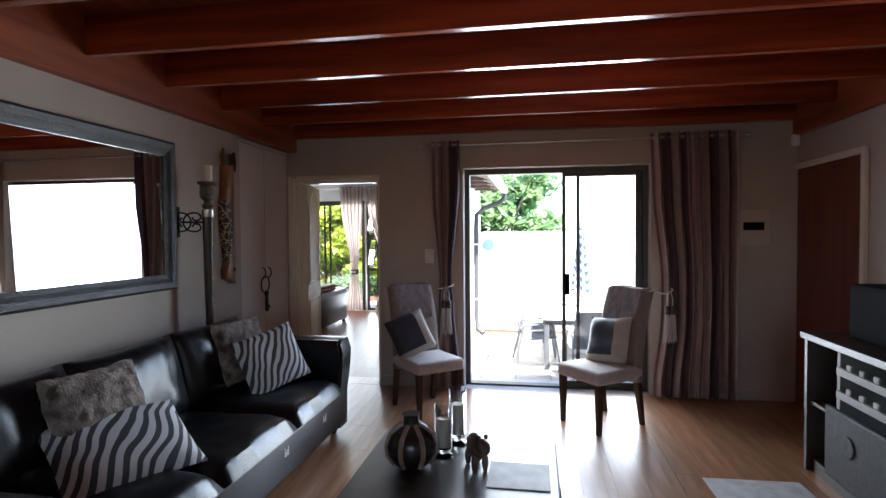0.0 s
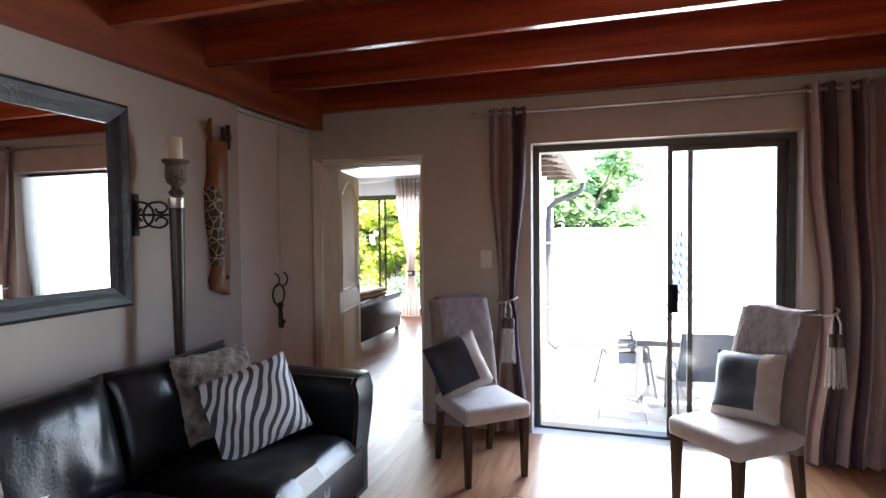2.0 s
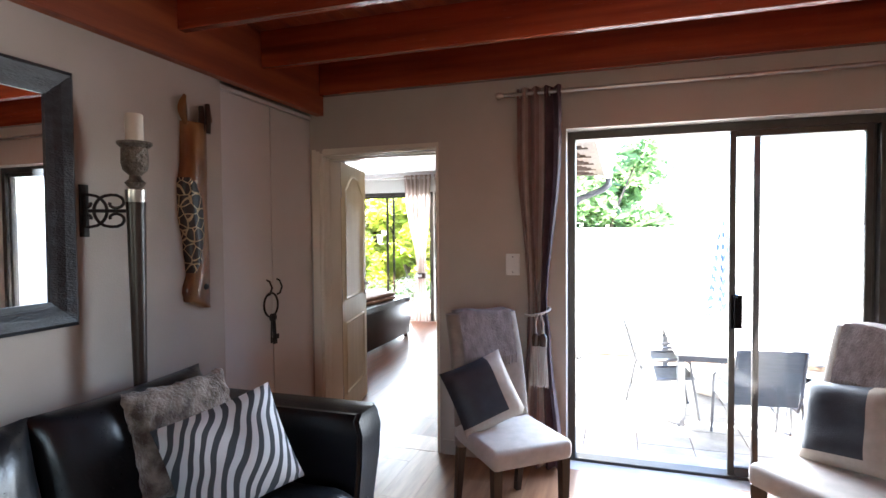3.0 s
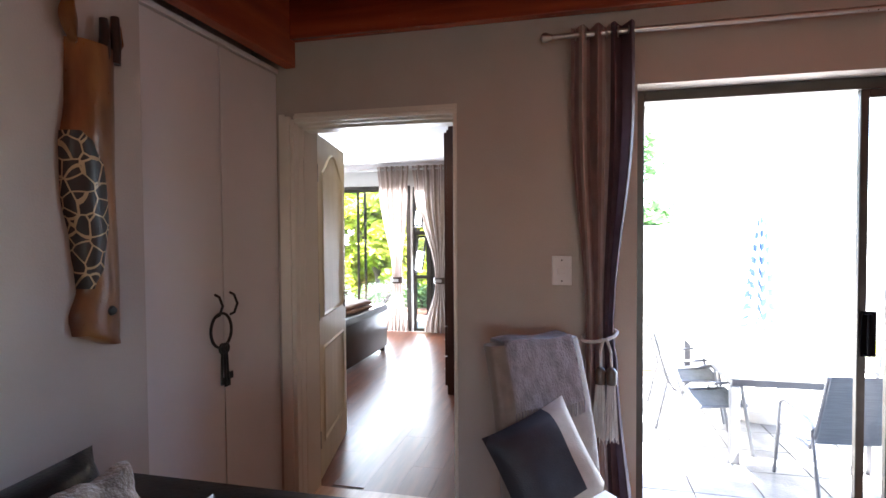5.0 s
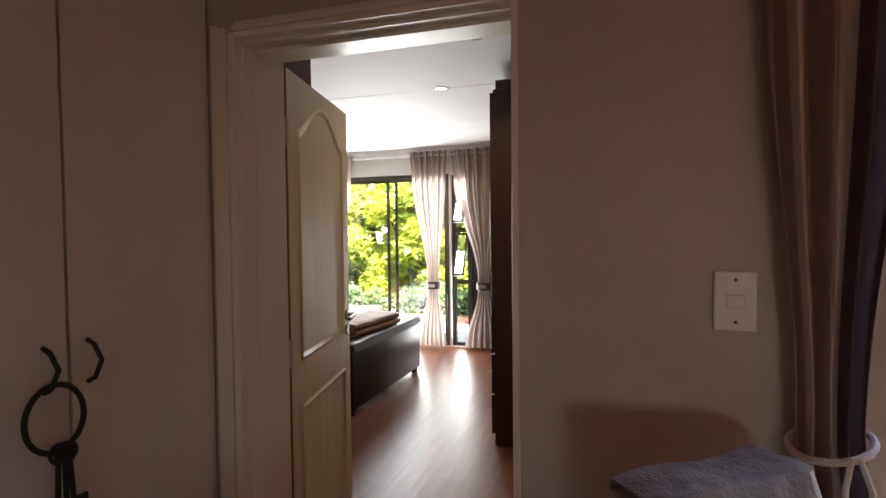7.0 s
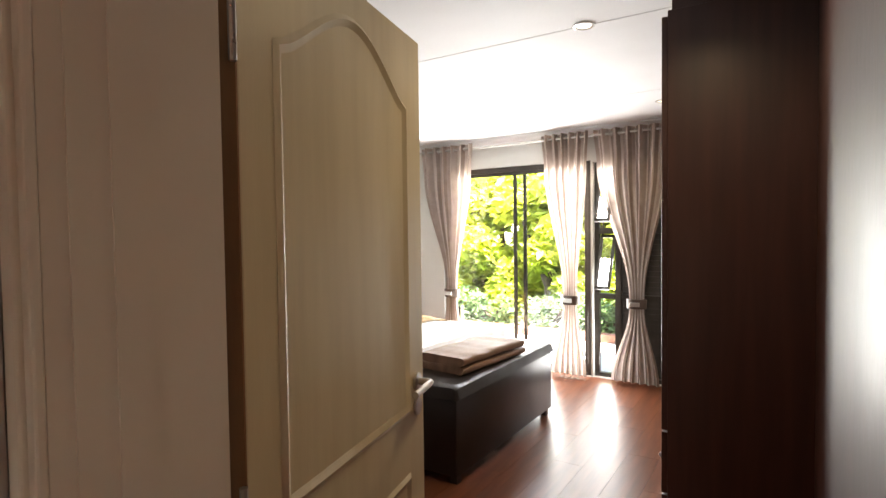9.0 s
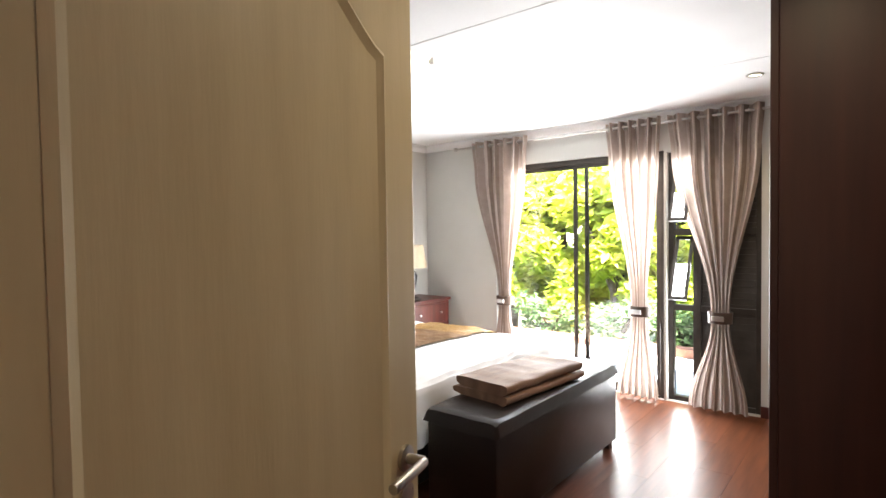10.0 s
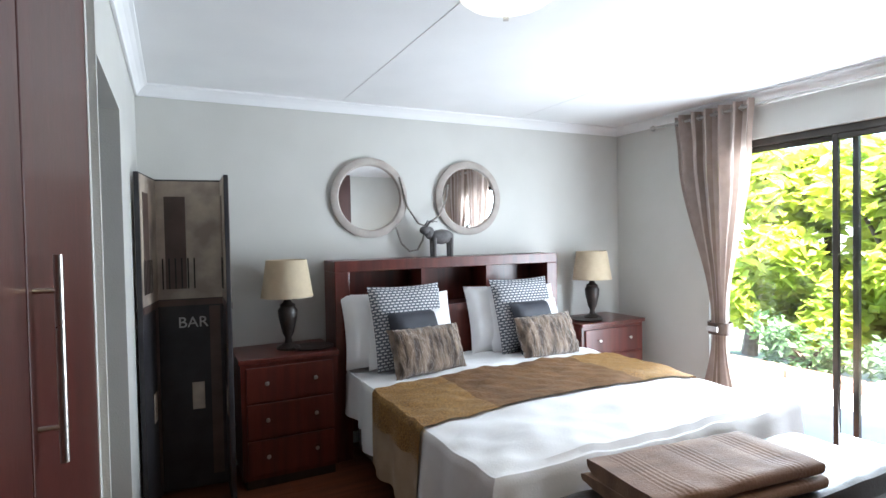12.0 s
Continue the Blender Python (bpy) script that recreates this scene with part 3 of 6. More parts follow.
# aluminium sliding doors
def slider(name, label, x0, x1, y, z1, sashes, handle=None):
    t = thing(name, label, "sliding door", Matrix.Translation((0, y, 0)))
    t["kind"] = "structure"
    bm = bmesh.new()
    for a in ((x0, 0, x0 + 0.045, z1), (x1 - 0.045, 0, x1, z1), (x0 + 0.045, z1 - 0.05, x1 - 0.045, z1), (x0 + 0.045, -0.01, x1 - 0.045, 0.018)):
        box(bm, a[0], -0.05, a[1], a[2], 0.05, a[3], bev=0.003, seg=1)
    part("door_frame", bm, M_ALU, t)
    for xa, xb, yy in sashes:
        bm = bmesh.new()
        for a in ((xa, 0.02, xa + 0.034, z1 - 0.05), (xb - 0.034, 0.02, xb, z1 - 0.05), (xa + 0.034, z1 - 0.085, xb - 0.034, z1 - 0.05), (xa + 0.034, 0.02, xb - 0.034, 0.07)):
            box(bm, a[0], yy - 0.017, a[1], a[2], yy + 0.017, a[3], bev=0.003, seg=1)
        lf = part("sash", bm, M_ALU, t)
        g = part("pane", B(xa + 0.034, yy - 0.003, 0.07, xb - 0.034, yy + 0.003, z1 - 0.085), M_GLASS, lf)
        g.visible_shadow = False
    if handle:
        bm = bmesh.new()
        hx, hz, hy = handle
        tube(bm, [(hx - 0.012, hy, hz - 0.09), (hx - 0.012, hy - 0.04, hz - 0.09), (hx - 0.012, hy - 0.04, hz + 0.09), (hx - 0.012, hy, hz + 0.09)], 0.010, 8)
        box(bm, hx - 0.03, hy - 0.008, hz - 0.10, hx + 0.03, hy, hz + 0.10, bev=0.004)
        part("pull_handle", bm, M_BLACK, t, "black pull handle")
    return t


slider("patio_door", "bronze aluminium sliding patio door pushed half open", -0.68, 1.03, 5.32, 2.11, ((0.25, 0.955, -0.022), (0.385, 0.985, 0.022)), (0.29, 1.0, -0.04))
slider("garden_door", "bronze aluminium sliding door to the garden", -5.0, -3.28, 10.24, 2.15, ((-4.955, -4.01, 0.022), (-4.14, -3.325, -0.022)))

# tall bedroom window, two open awning sashes; invented dark slats fill the right half
win = thing("window_1", "tall dark aluminium window with two awning sashes pushed open", "window", Matrix.Translation((0, 10.24, 0)))
win["kind"] = "structure"
bm = bmesh.new()
for a in ((-3.26, 0, -3.215, 2.13), (-3.06, 0, -3.0, 2.13), (-2.595, 0, -2.55, 2.13), (-3.215, 0, -2.595, 0.04), (-3.215, 2.08, -2.595, 2.13), (-3.215, 0.78, -3.06, 0.83), (-3.215, 1.42, -3.06, 1.48), (-3.0, 0.78, -2.595, 0.83), (-3.0, 1.42, -2.595, 1.48)):
    box(bm, a[0], -0.03, a[1], a[2], 0.03, a[3], bev=0.003, seg=1)
part("window_frame", bm, M_ALU, win)
for z0, z1 in ((0.84, 1.41), (1.49, 2.07)):
    m = Matrix.Translation((0, 0.03, z1)) @ Matrix.Rotation(radians(-24), 4, "X") @ Matrix.Translation((0, 0, -z1))
    bm = bmesh.new()
    for a in ((-3.21, z0, -3.185, z1), (-3.09, z0, -3.065, z1), (-3.185, z0, -3.09, z0 + 0.03), (-3.185, z1 - 0.03, -3.09, z1)):
        box(bm, a[0], -0.012, a[1], a[2], 0.012, a[3], m=m)
    sash = part("sash", bm, M_ALU, win)
    g = part("pane", B(-3.185, -0.003, z0 + 0.03, -3.09, 0.003, z1 - 0.03, m=m), M_GLASS, sash)
    g.visible_shadow = False
g = part("pane", B(-3.215, -0.003, 0.04, -3.06, 0.003, 0.78), M_GLASS, win)
g.visible_shadow = False
# invented slats, standing in for an unclear dark area behind the curtain
for k in range(40):
    part("filler_slat", B(-3.0, -0.03, -0.004, -2.595, 0.03, 0.004, m=Matrix.Translation((0, 0.0, 0.07 + k * 0.051)) @ Matrix.Rotation(radians(78), 4, "X")), M_ALU, win, "added dark slat closing the right half of the window")

# switches, boxes
def wall_plate(name, label, cat, x0, z0, x1, z1, depth=0.012, mtl=M_PLASTIC):
    t = thing(name, label, cat, Matrix.Translation((0, 5.14, 0)))
    part("plate", B(x0, -depth, z0, x1, 0, z1, bev=0.004), mtl, t)
    return t


sw = wall_plate("light_switch", "white plastic light switch plate with two screws", "switch", -1.056, 1.205, -0.966, 1.342)
part("rocker", B(-1.031, -0.017, 1.258, -0.991, -0.012, 1.288, bev=0.002), M_PLASTIC, sw)
for z in (1.225, 1.322):
    part("screw", lathe(bmesh.new(), [(0.001, 0), (0.004, 0), (0.003, 0.002), (0.001, 0.002)], 8), M_IRON, sw).matrix_local = Matrix.Translation((-1.011, -0.012, z)) @ Matrix.Rotation(radians(90), 4, "X")
fb = wall_plate("fuse_box", "off-white electrical distribution box with a dark breaker slot", "fuse box", 1.74, 1.37, 2.01, 1.68, 0.03, M_FUSE)
part("breaker_slot", B(1.79, -0.036, 1.50, 1.96, -0.03, 1.57, bev=0.002), M_BLACK, fb, "dark breaker slot")
tagged(link_mesh("motion_sensor", B(2.17, 5.08, 2.22, 2.23, 5.14, 2.32, bev=0.015), M_PLASTIC), "small white alarm sensor in the corner", "sensor")

# door on the east wall
ed = thing("door_2", "closed red-brown wooden door in a pale frame", "door", Matrix.Translation((2.24, 0, 0)))
part("leaf", B(-0.012, 4.18, 0.0, 0, 5.12, 2.02), M_REDDOOR, ed)
bm = bmesh.new()
box(bm, -0.03, 4.13, 0, 0, 4.18, 2.07, bev=0.005), box(bm, -0.03, 4.18, 2.02, 0, 5.135, 2.07, bev=0.005)
part("door_frame", bm, M_TRIM, ed, "pale painted frame")

# built-in closet
cl = thing("closet", "white built-in closet with curved metal handles", "closet", Matrix.Translation((-2.47, 0, 0)))
part("carcass", B(-0.145, 4.165, 0, -0.022, 5.135, 2.31), M_CLOSET, cl)
for y0, y1, hy in ((4.165, 4.663, 4.605), (4.667, 5.135, 4.71)):
    d = part("door", B(-0.02, y0 + 0.002, 0.06, 0, y1 - 0.002, 2.28, bev=0.002), M_CLOSET, cl)
    part("handle", tube(bmesh.new(), [(0, hy, 1.19), (0.022, hy, 1.18), (0.03, hy + 0.012, 1.14), (0.022, hy, 1.10), (0, hy, 1.09)], 0.006), M_IRON, d, "dark curved metal handle", True)
part("cover_strip", B(-0.02, 4.165, 2.285, 0.012, 5.135, 2.31, bev=0.003), M_CLOSET, cl)
key = thing("key_ring_ornament", "rusty iron ring with old keys hanging on the closet handle", "ornament", Matrix.Translation((-2.455, 4.608, 0)))
part("ring", tube(bmesh.new(), [(0.012 + 0.006 * math.sin(a), 0.062 * math.sin(a), 1.035 + 0.075 * math.cos(a)) for a in [2 * math.pi * i / 24 for i in range(25)]], 0.0065), M_IRON, key, "", True)
for k, (dy, ln) in enumerate(((-0.012, 0.17), (0.008, 0.18), (0.022, 0.15))):
    bm = bmesh.new()
    tube(bm, [(0.012 + 0.004 * k, dy * 0.5 + 0.01, 0.965), (0.012 + 0.004 * k, dy + 0.01, 0.965 - ln)], 0.006)
    tube(bm, [(0.012 + 0.004 * k, dy * 0.5 + 0.01 + 0.018 * math.cos(a), 0.955 + 0.02 * math.sin(a)) for a in [2 * math.pi * i / 12 for i in range(13)]], 0.005)
    box(bm, 0.008 + 0.004 * k, dy + 0.01, 0.965 - ln, 0.016 + 0.004 * k, dy + 0.04, 0.975 - ln + 0.02)
    part("key", bm, M_IRON, key)


# ---- curtains ----
def curtain(bm, rows, y, amp, folds, stripe, n=96, seed=0):
    """rows: (z, x_left, x_right) from the top down; cloth in folds along x."""
    zs = [r[0] for r in rows]
    nz = 40
    def edge(z):
        for (za, la, ra), (zb, lb, rb) in zip(rows, rows[1:]):
            if za >= z >= zb:
                s = (za - z) / (za - zb)
                s = s * s * (3 - 2 * s)
                return la + (lb - la) * s, ra + (rb - ra) * s
        return rows[-1][1:]
    def fn(u, v):
        z = zs[0] + (zs[-1] - zs[0]) * v
        l_, r_ = edge(z)
        w = r_ - l_
        a = amp * min(1.0, 0.35 + w / (rows[0][2] - rows[0][1]) * 0.7)
        ph = u * folds * 2 * math.pi
        wob = 0.25 * math.sin(3.1 * u + 4 * v + seed) + 0.15 * noise.noise(Vector((u * 5, v * 3, seed)))
        return Vector((l_ + w * (u + 0.006 * math.sin(ph * 2 + wob)), y + a * math.sin(ph + wob) + 0.012 * noise.noise(Vector((u * 9, v * 6, seed + 7))), z))
    grid(bm, n, nz, fn, mi=lambda u, v: stripe(u))
    return bm


def rod(name, label, x0, x1, y, z, r=0.012):
    t = thing(name, label, "curtain rod")
    part("pole", tube(bmesh.new(), [(x0, y, z), (x1, y, z)], r, 12), M_STEEL, t, "", True)
    for x, s in ((x0, -1), (x1, 1)):
        bm = bmesh.new()
        lathe(bm, [(0.004, 0), (0.014, 0.004), (0.016, 0.014), (0.024, 0.03), (0.02, 0.045), (0.004, 0.055)], 14)
        bmesh.ops.transform(bm, matrix=Matrix.Translation((x, y, z)) @ Matrix.Rotation(radians(90 * s), 4, "Y"), verts=bm.verts)
        part("finial", bm, M_STEEL, t, "", True)
    return t


def eyelets(t, xs, y, z):
    for x in xs:
        m = Matrix.Translation((x, y, z)) @ Matrix.Rotation(radians(90), 4, "Y")
        bm = tube(bmesh.new(), [(0.022 * math.cos(a), 0.022 * math.sin(a), 0) for a in [2 * math.pi * i / 12 for i in range(13)]], 0.004, 6)
        bmesh.ops.transform(bm, matrix=m, verts=bm.verts)
        part("eyelet", bm, M_STEEL, t)


def tassel_tie(x, y, z, w):
    t = thing("curtain_tie", "pale rope tieback with a long tassel round the curtain", "tieback", Matrix.Translation((x, y, z)))
    part("rope", tube(bmesh.new(), [(w * math.cos(a), 0.075 * math.sin(a), 0.02 * math.sin(a + 1)) for a in [2 * math.pi * i / 24 for i in range(25)]], 0.008), M_CANVAS, t, "", True)
    for dx in (-0.02, 0.025):
        bm = tube(bmesh.new(), [(0.02 + dx * 0.3, -0.075, 0), (0.02 + dx, -0.085, -0.06), (0.02 + dx, -0.085, -0.13)], 0.006)
        part("cord", bm, M_CANVAS, t)
        part("tassel_head", lathe(bmesh.new(), [(0.008, -0.20), (0.022, -0.195), (0.024, -0.14), (0.015, -0.125), (0.004, -0.12)], 14, 0.02 + dx, -0.085), M_TIE, t, "dark tassel head", True)
        bm = bmesh.new()
        for k in range(26):
            a = random.random() * 6.28
            r = 0.018 * random.random() ** 0.5
            tube(bm, [(0.02 + dx + r * math.cos(a), -0.085 + r * math.sin(a), -0.195), (0.02 + dx + 2.0 * r * math.cos(a), -0.085 + 2.0 * r * math.sin(a), -0.42 - 0.03 * random.random())], 0.003, 4)
        part("tassel_fringe", bm, M_CANVAS, t, "pale cord fringe")


def stripes5(u):
    return (0, 2, 0, 1, 1, 2, 0, 1, 0, 2)[int(u * 20) % 10]


rod("curtain_rod", "brass-coloured curtain rod above the patio door", -1.05, 1.02, 5.065, 2.325)
c = thing("curtain", "mauve, plum and sand striped curtain tied back beside the patio door", "curtain", group="patio door curtains")
part("cloth", curtain(bmesh.new(), ((2.36, -0.97, -0.70), (2.0, -0.97, -0.70), (1.0, -0.905, -0.785), (0.85, -0.91, -0.765), (0.02, -0.98, -0.69)), 5.065, 0.035, 4, lambda u: (0, 2, 0, 0, 2, 1, 1, 1)[int(u * 8) % 8]), M_CUR, c, "", True)
eyelets(c, [-0.95 + 0.045 * k for k in range(6)], 5.065, 2.325)
tassel_tie(-0.845, 5.065, 0.99, 0.075)
c = thing("curtain", "wide mauve, plum and sand striped curtain hanging beside the patio door", "curtain", group="patio door curtains")
part("cloth", curtain(bmesh.new(), ((2.365, 1.0, 1.74), (1.9, 1.02, 1.75), (1.0, 1.10, 1.74), (0.8, 1.10, 1.74), (0.02, 1.03, 1.75)), 5.055, 0.042, 9, stripes5, n=180, seed=3), M_CUR, c, "", True)
eyelets(c, [1.04 + 0.08 * k for k in range(9)], 5.065, 2.325)
rod("curtain_rod", "brass-coloured curtain rod above the patio door", 1.10, 1.78, 5.065, 2.327, 0.0115)
tassel_tie(1.13, 5.04, 0.97, 0.06)

rod("curtain_rod", "brushed steel curtain rod along the bedroom windows", -5.42, -2.42, 10.06, 2.37)
for xa, xb, xt, xl, xr, sd_ in ((-5.24, -4.55, -4.84, -5.02, -4.66, 1), (-3.76, -3.27, -3.46, -3.66, -3.30, 2), (-3.22, -2.52, -2.82, -3.06, -2.62, 5)):
    c = thing("curtain", "taupe and sand striped eyelet curtain gathered at the waist", "curtain", group="bedroom curtains")
    part("cloth", curtain(bmesh.new(), ((2.42, xa, xb), (2.1, xa + 0.03, xb - 0.02), (0.82, xt - 0.07, xt + 0.07), (0.72, xt - 0.07, xt + 0.07), (0.02, xl, xr)), 10.06, 0.045, 6, lambda u: (0, 1, 2, 1, 0, 0, 1, 2)[int(u * 32) % 8], n=140, seed=sd_), M_BCUR, c, "", True)
    eyelets(c, [xa + 0.03 + (xb - xa - 0.06) * k / 9 for k in range(10)], 10.06, 2.37)
    bm = bmesh.new()
    prof = [(0.088, 0.055, -0.045), (0.092, 0.06, 0.045), (0.084, 0.052, 0.045), (0.08, 0.047, -0.045)]
    n = 28
    rings = [[bm.verts.new((xt + a * math.cos(2 * math.pi * i / n), 10.06 + b * 1.25 * math.sin(2 * math.pi * i / n), 0.77 + z)) for i in range(n)] for a, b, z in prof]
    for q in range(4):
        for i in range(n):
            bm.faces.new((rings[q][i], rings[q][(i + 1) % n], rings[(q + 1) % 4][(i + 1) % n], rings[(q + 1) % 4][i]))
    tb = thing("curtain_tie", "wide dark brown satin tieback with a pale buckle", "tieback", group="bedroom tiebacks")
    part("band", bm, M_TIE, tb, "", True)
    part("buckle", B(xt - 0.045, 9.965, 0.75, xt + 0.045, 9.98, 0.79, bev=0.005), M_STEEL, tb, "pale shiny buckle")


# ---- living room ----
def sofa():
    t = thing("sofa", "long black leather sofa with loose back cushions against the wall", "sofa", Matrix.Translation((0, 0, 0)))
    x0, x1, y0, y1 = -2.38, -1.40, 1.22, 3.95
    part("base", B(x0 + 0.03, y0 + 0.08, 0.08, x1 - 0.01, y1 - 0.08, 0.34, bev=0.03, seg=3), M_LEATHER, t, "", True)
    part("back_frame", B(x0, y0 + 0.15, 0.1, x0 + 0.22, y1 - 0.15, 0.70, bev=0.05, seg=3), M_LEATHER, t, "", True)
    for ya, yb, s in ((y0, y0 + 0.22, -1), (y1 - 0.22, y1, 1)):
        bm = bmesh.new()
        prof = [(0.06, ya + 0.02, yb - 0.02), (0.3, ya + 0.015, yb - 0.015), (0.5, ya + 0.005, yb - 0.005), (0.62, ya - 0.0, yb + 0.0), (0.685, ya, yb), (0.705, ya + 0.02, yb - 0.02)]
        vs = []
        for z, a, b in prof:
            o = s * 0.035 * max(0, (z - 0.25) / 0.45) ** 1.5
            xo = 0.0 if z < 0.68 else 0.02
            vs.append([bm.verts.new(p) for p in ((x0 + 0.02, a + o, z), (x1 - 0.02 + 0.02 * (z > 0.4) - xo, a + o, z), (x1 - 0.02 + 0.02 * (z > 0.4) - xo, b + o, z), (x0 + 0.02, b + o, z))])
        for p, q in zip(vs, vs[1:]):
            for i in range(4):
                bm.faces.new((p[i], p[(i + 1) % 4], q[(i + 1) % 4], q[i]))
        bm.faces.new(vs[0][::-1]), bm.faces.new(vs[-1])
        bmesh.ops.bevel(bm, geom=[e for e in bm.edges if abs(e.verts[0].co.z - e.verts[1].co.z) > 0.01], offset=0.018, segments=3, affect="EDGES")
        part("armrest", bm, M_LEATHER, t, "", True)
    w = (y1 - y0 - 0.44) / 3
    for k in range(3):
        ya = y0 + 0.22 + k * w
        def top(u, v, ya=ya, k=k):
            a, b = 2 * u - 1, 2 * v - 1
            h = max(0.0, (1 - a ** 8) * (1 - b ** 8)) ** 0.5
            p = Vector((x0 + 0.24 + (x1 + 0.02 - x0 - 0.24) * u, ya + 0.006 + (w - 0.012) * v, 0.345 + 0.115 * h))
            p.z += 0.012 * h * (noise.noise(Vector((u * 4, v * 4, k * 3.3))) + 0.5 * noise.noise(Vector((u * 11, v * 11, k))))
            return p
        bm = bmesh.new()
        grid(bm, 22, 22, top)
        part("seat_cushion", bm, M_LEATHER, t, "", True)
        bm = pillow(bmesh.new(), w + 0.03, 0.50, 0.24, n=26, seed=k + 1)
        for v in bm.verts:
            v.co.y += 0.018 * abs(noise.noise(Vector((v.co.x * 16, v.co.z * 3, k * 2.0)))) * (1 if v.co.y < 0 else 0)
        ob = part("back_cushion", bm, M_LEATHER, t, "", True)
        ob.matrix_local = Matrix.Translation((x0 + 0.28, ya + w / 2, 0.40)) @ Matrix.Rotation(radians(90), 4, "Z") @ Matrix.Rotation(radians(-14), 4, "X")
    for fx in (x0 + 0.1, x1 - 0.1):
        for fy in (y0 + 0.12, y1 - 0.12):
            part("foot", lathe(bmesh.new(), [(0.02, 0), (0.028, 0.02), (0.035, 0.09), (0.03, 0.10)], 12, fx, fy), M_DARKWOOD, t)
    for fy in (2.85, 3.42):
        bm = bmesh.new()
        for k, hh in enumerate((0.05, 0.022, 0.035, 0.05)):
            box(bm, x1 - 0.012, fy + k * 0.014, 0.22, x1 - 0.008, fy + k * 0.014 + 0.009, 0.22 + hh)
        part("tag_mark", bm, M_STEEL, t, "small metal maker's mark")


sofa()
cushion_thing("cushion", "grey-brown faux fur cushion on the black sofa", pose(-1.93, 3.42, 0.50, 0, 0, 78) @ Matrix.Rotation(radians(-20), 4, "X"), 0.44, 0.42, 0.15, M_FUR, 0.012, 3, n=40)
cushion_thing("cushion", "black and white zebra print cushion on the black sofa", pose(-1.68, 3.40, 0.465, 0, 0, 52) @ Matrix.Rotation(radians(-22), 4, "X") @ Matrix.Rotation(radians(-14), 4, "Y"), 0.45, 0.40, 0.14, M_ZEBRA, 0, 4)
cushion_thing("cushion", "grey-brown faux fur cushion leaning on the sofa's back", pose(-1.90, 2.14, 0.50, 0, 0, 80) @ Matrix.Rotation(radians(-20), 4, "X"), 0.46, 0.40, 0.15, M_FUR, 0.012, 7, n=40)
cushion_thing("cushion", "black and white zebra print cushion lying back on the sofa", pose(-1.64, 2.02, 0.44, 0, 0, 62) @ Matrix.Rotation(radians(-58), 4, "X"), 0.58, 0.42, 0.14, M_ZEBRA, 0, 9)

# wall mirror
mr = thing("wall_mirror", "large rectangular mirror in a distressed black wooden frame", "mirror", Matrix.Translation((-2.42, 0, 0)))
Y0, Y1, Z0, Z1, FW = 1.75, 3.30, 1.13, 2.11, 0.10
def strip(bm, a, b, inward):
    prof = [(0.0, 0.0), (0.0, 0.03), (0.015, 0.042), (0.05, 0.034), (0.075, 0.022), (FW, 0.014), (FW, 0.0)]
    a, b, w = Vector(a), Vector(b), Vector(inward)
    d = (b - a).normalized()
    va = [bm.verts.new(a + (w + d) * s + Vector((h, 0, 0))) for s, h in prof]
    vb = [bm.verts.new(b + (w - d) * s + Vector((h, 0, 0))) for s, h in prof]
    for i in range(len(prof) - 1):
        bm.faces.new((va[i], va[i + 1], vb[i + 1], vb[i]))
bm = bmesh.new()
strip(bm, (0.002, Y0, Z0), (0.002, Y1, Z0), (0, 0, 1)), strip(bm, (0.002, Y1, Z0), (0.002, Y1, Z1), (0, -1, 0))
strip(bm, (0.002, Y1, Z1), (0.002, Y0, Z1), (0, 0, -1)), strip(bm, (0.002, Y0, Z1), (0.002, Y0, Z0), (0, 1, 0))
bmesh.ops.recalc_face_normals(bm, faces=bm.faces)
part("mirror_frame", bm, M_FRAME, mr)
part("mirror_glass", B(0.002, Y0 + 0.08, Z0 + 0.08, 0.008, Y1 - 0.08, Z1 - 0.08), M_MIRROR, mr, "clear mirror glass")

# candle torch on the wall
ct = thing("candle_holder", "tall tapered wall candle holder with iron scrolls and a pillar candle", "candle holder", Matrix.Translation((-2.255, 3.455, -0.085)))
part("stem", lathe(bmesh.new(), [(0.012, 0.62), (0.018, 0.66), (0.024, 0.80), (0.036, 1.66), (0.038, 1.70)], 18), M_DARKWOOD, ct, "", True)
part("ferrule", lathe(bmesh.new(), [(0.038, 1.70), (0.040, 1.705), (0.040, 1.75), (0.03, 1.755)], 18), M_STEEL, ct, "", True)
part("cup", lathe(bmesh.new(), [(0.02, 1.755), (0.03, 1.765), (0.04, 1.78), (0.024, 1.795), (0.022, 1.81), (0.045, 1.83), (0.052, 1.86), (0.05, 1.92), (0.066, 1.935), (0.066, 1.945), (0.04, 1.945)], 22), M_PEWTER, ct, "embossed pewter-coloured cup", True)
part("candle", lathe(bmesh.new(), [(0.001, 1.945), (0.034, 1.945), (0.034, 2.055), (0.030, 2.06), (0.001, 2.056)], 18), M_WAX, ct, "ivory pillar candle", True)
def c_scroll(bm, cx, zc, side):
    """A C of flat iron with curled ends, open towards side (1: into the room)."""
    pts = []
    for i in range(41):
        q = i / 20 - 1
        a = abs(q)
        if a < 0.5:
            ang = a * 2 * 1.25
            px, pz = cx - side * 0.046 * math.cos(ang), 0.058 * math.sin(ang)
        else:
            k = (a - 0.5) * 2
            ang, rad = 1.25 + 5.2 * k, 0.030 - 0.019 * k
            px, pz = cx - side * (-0.005 + rad * math.cos(ang)), 0.028 + rad * math.sin(ang)
        pts.append((px * 1.3, px * 0.75, zc + (pz if q > 0 else -pz) * 1.15))
    tube(bm, pts, 0.0065, 6)


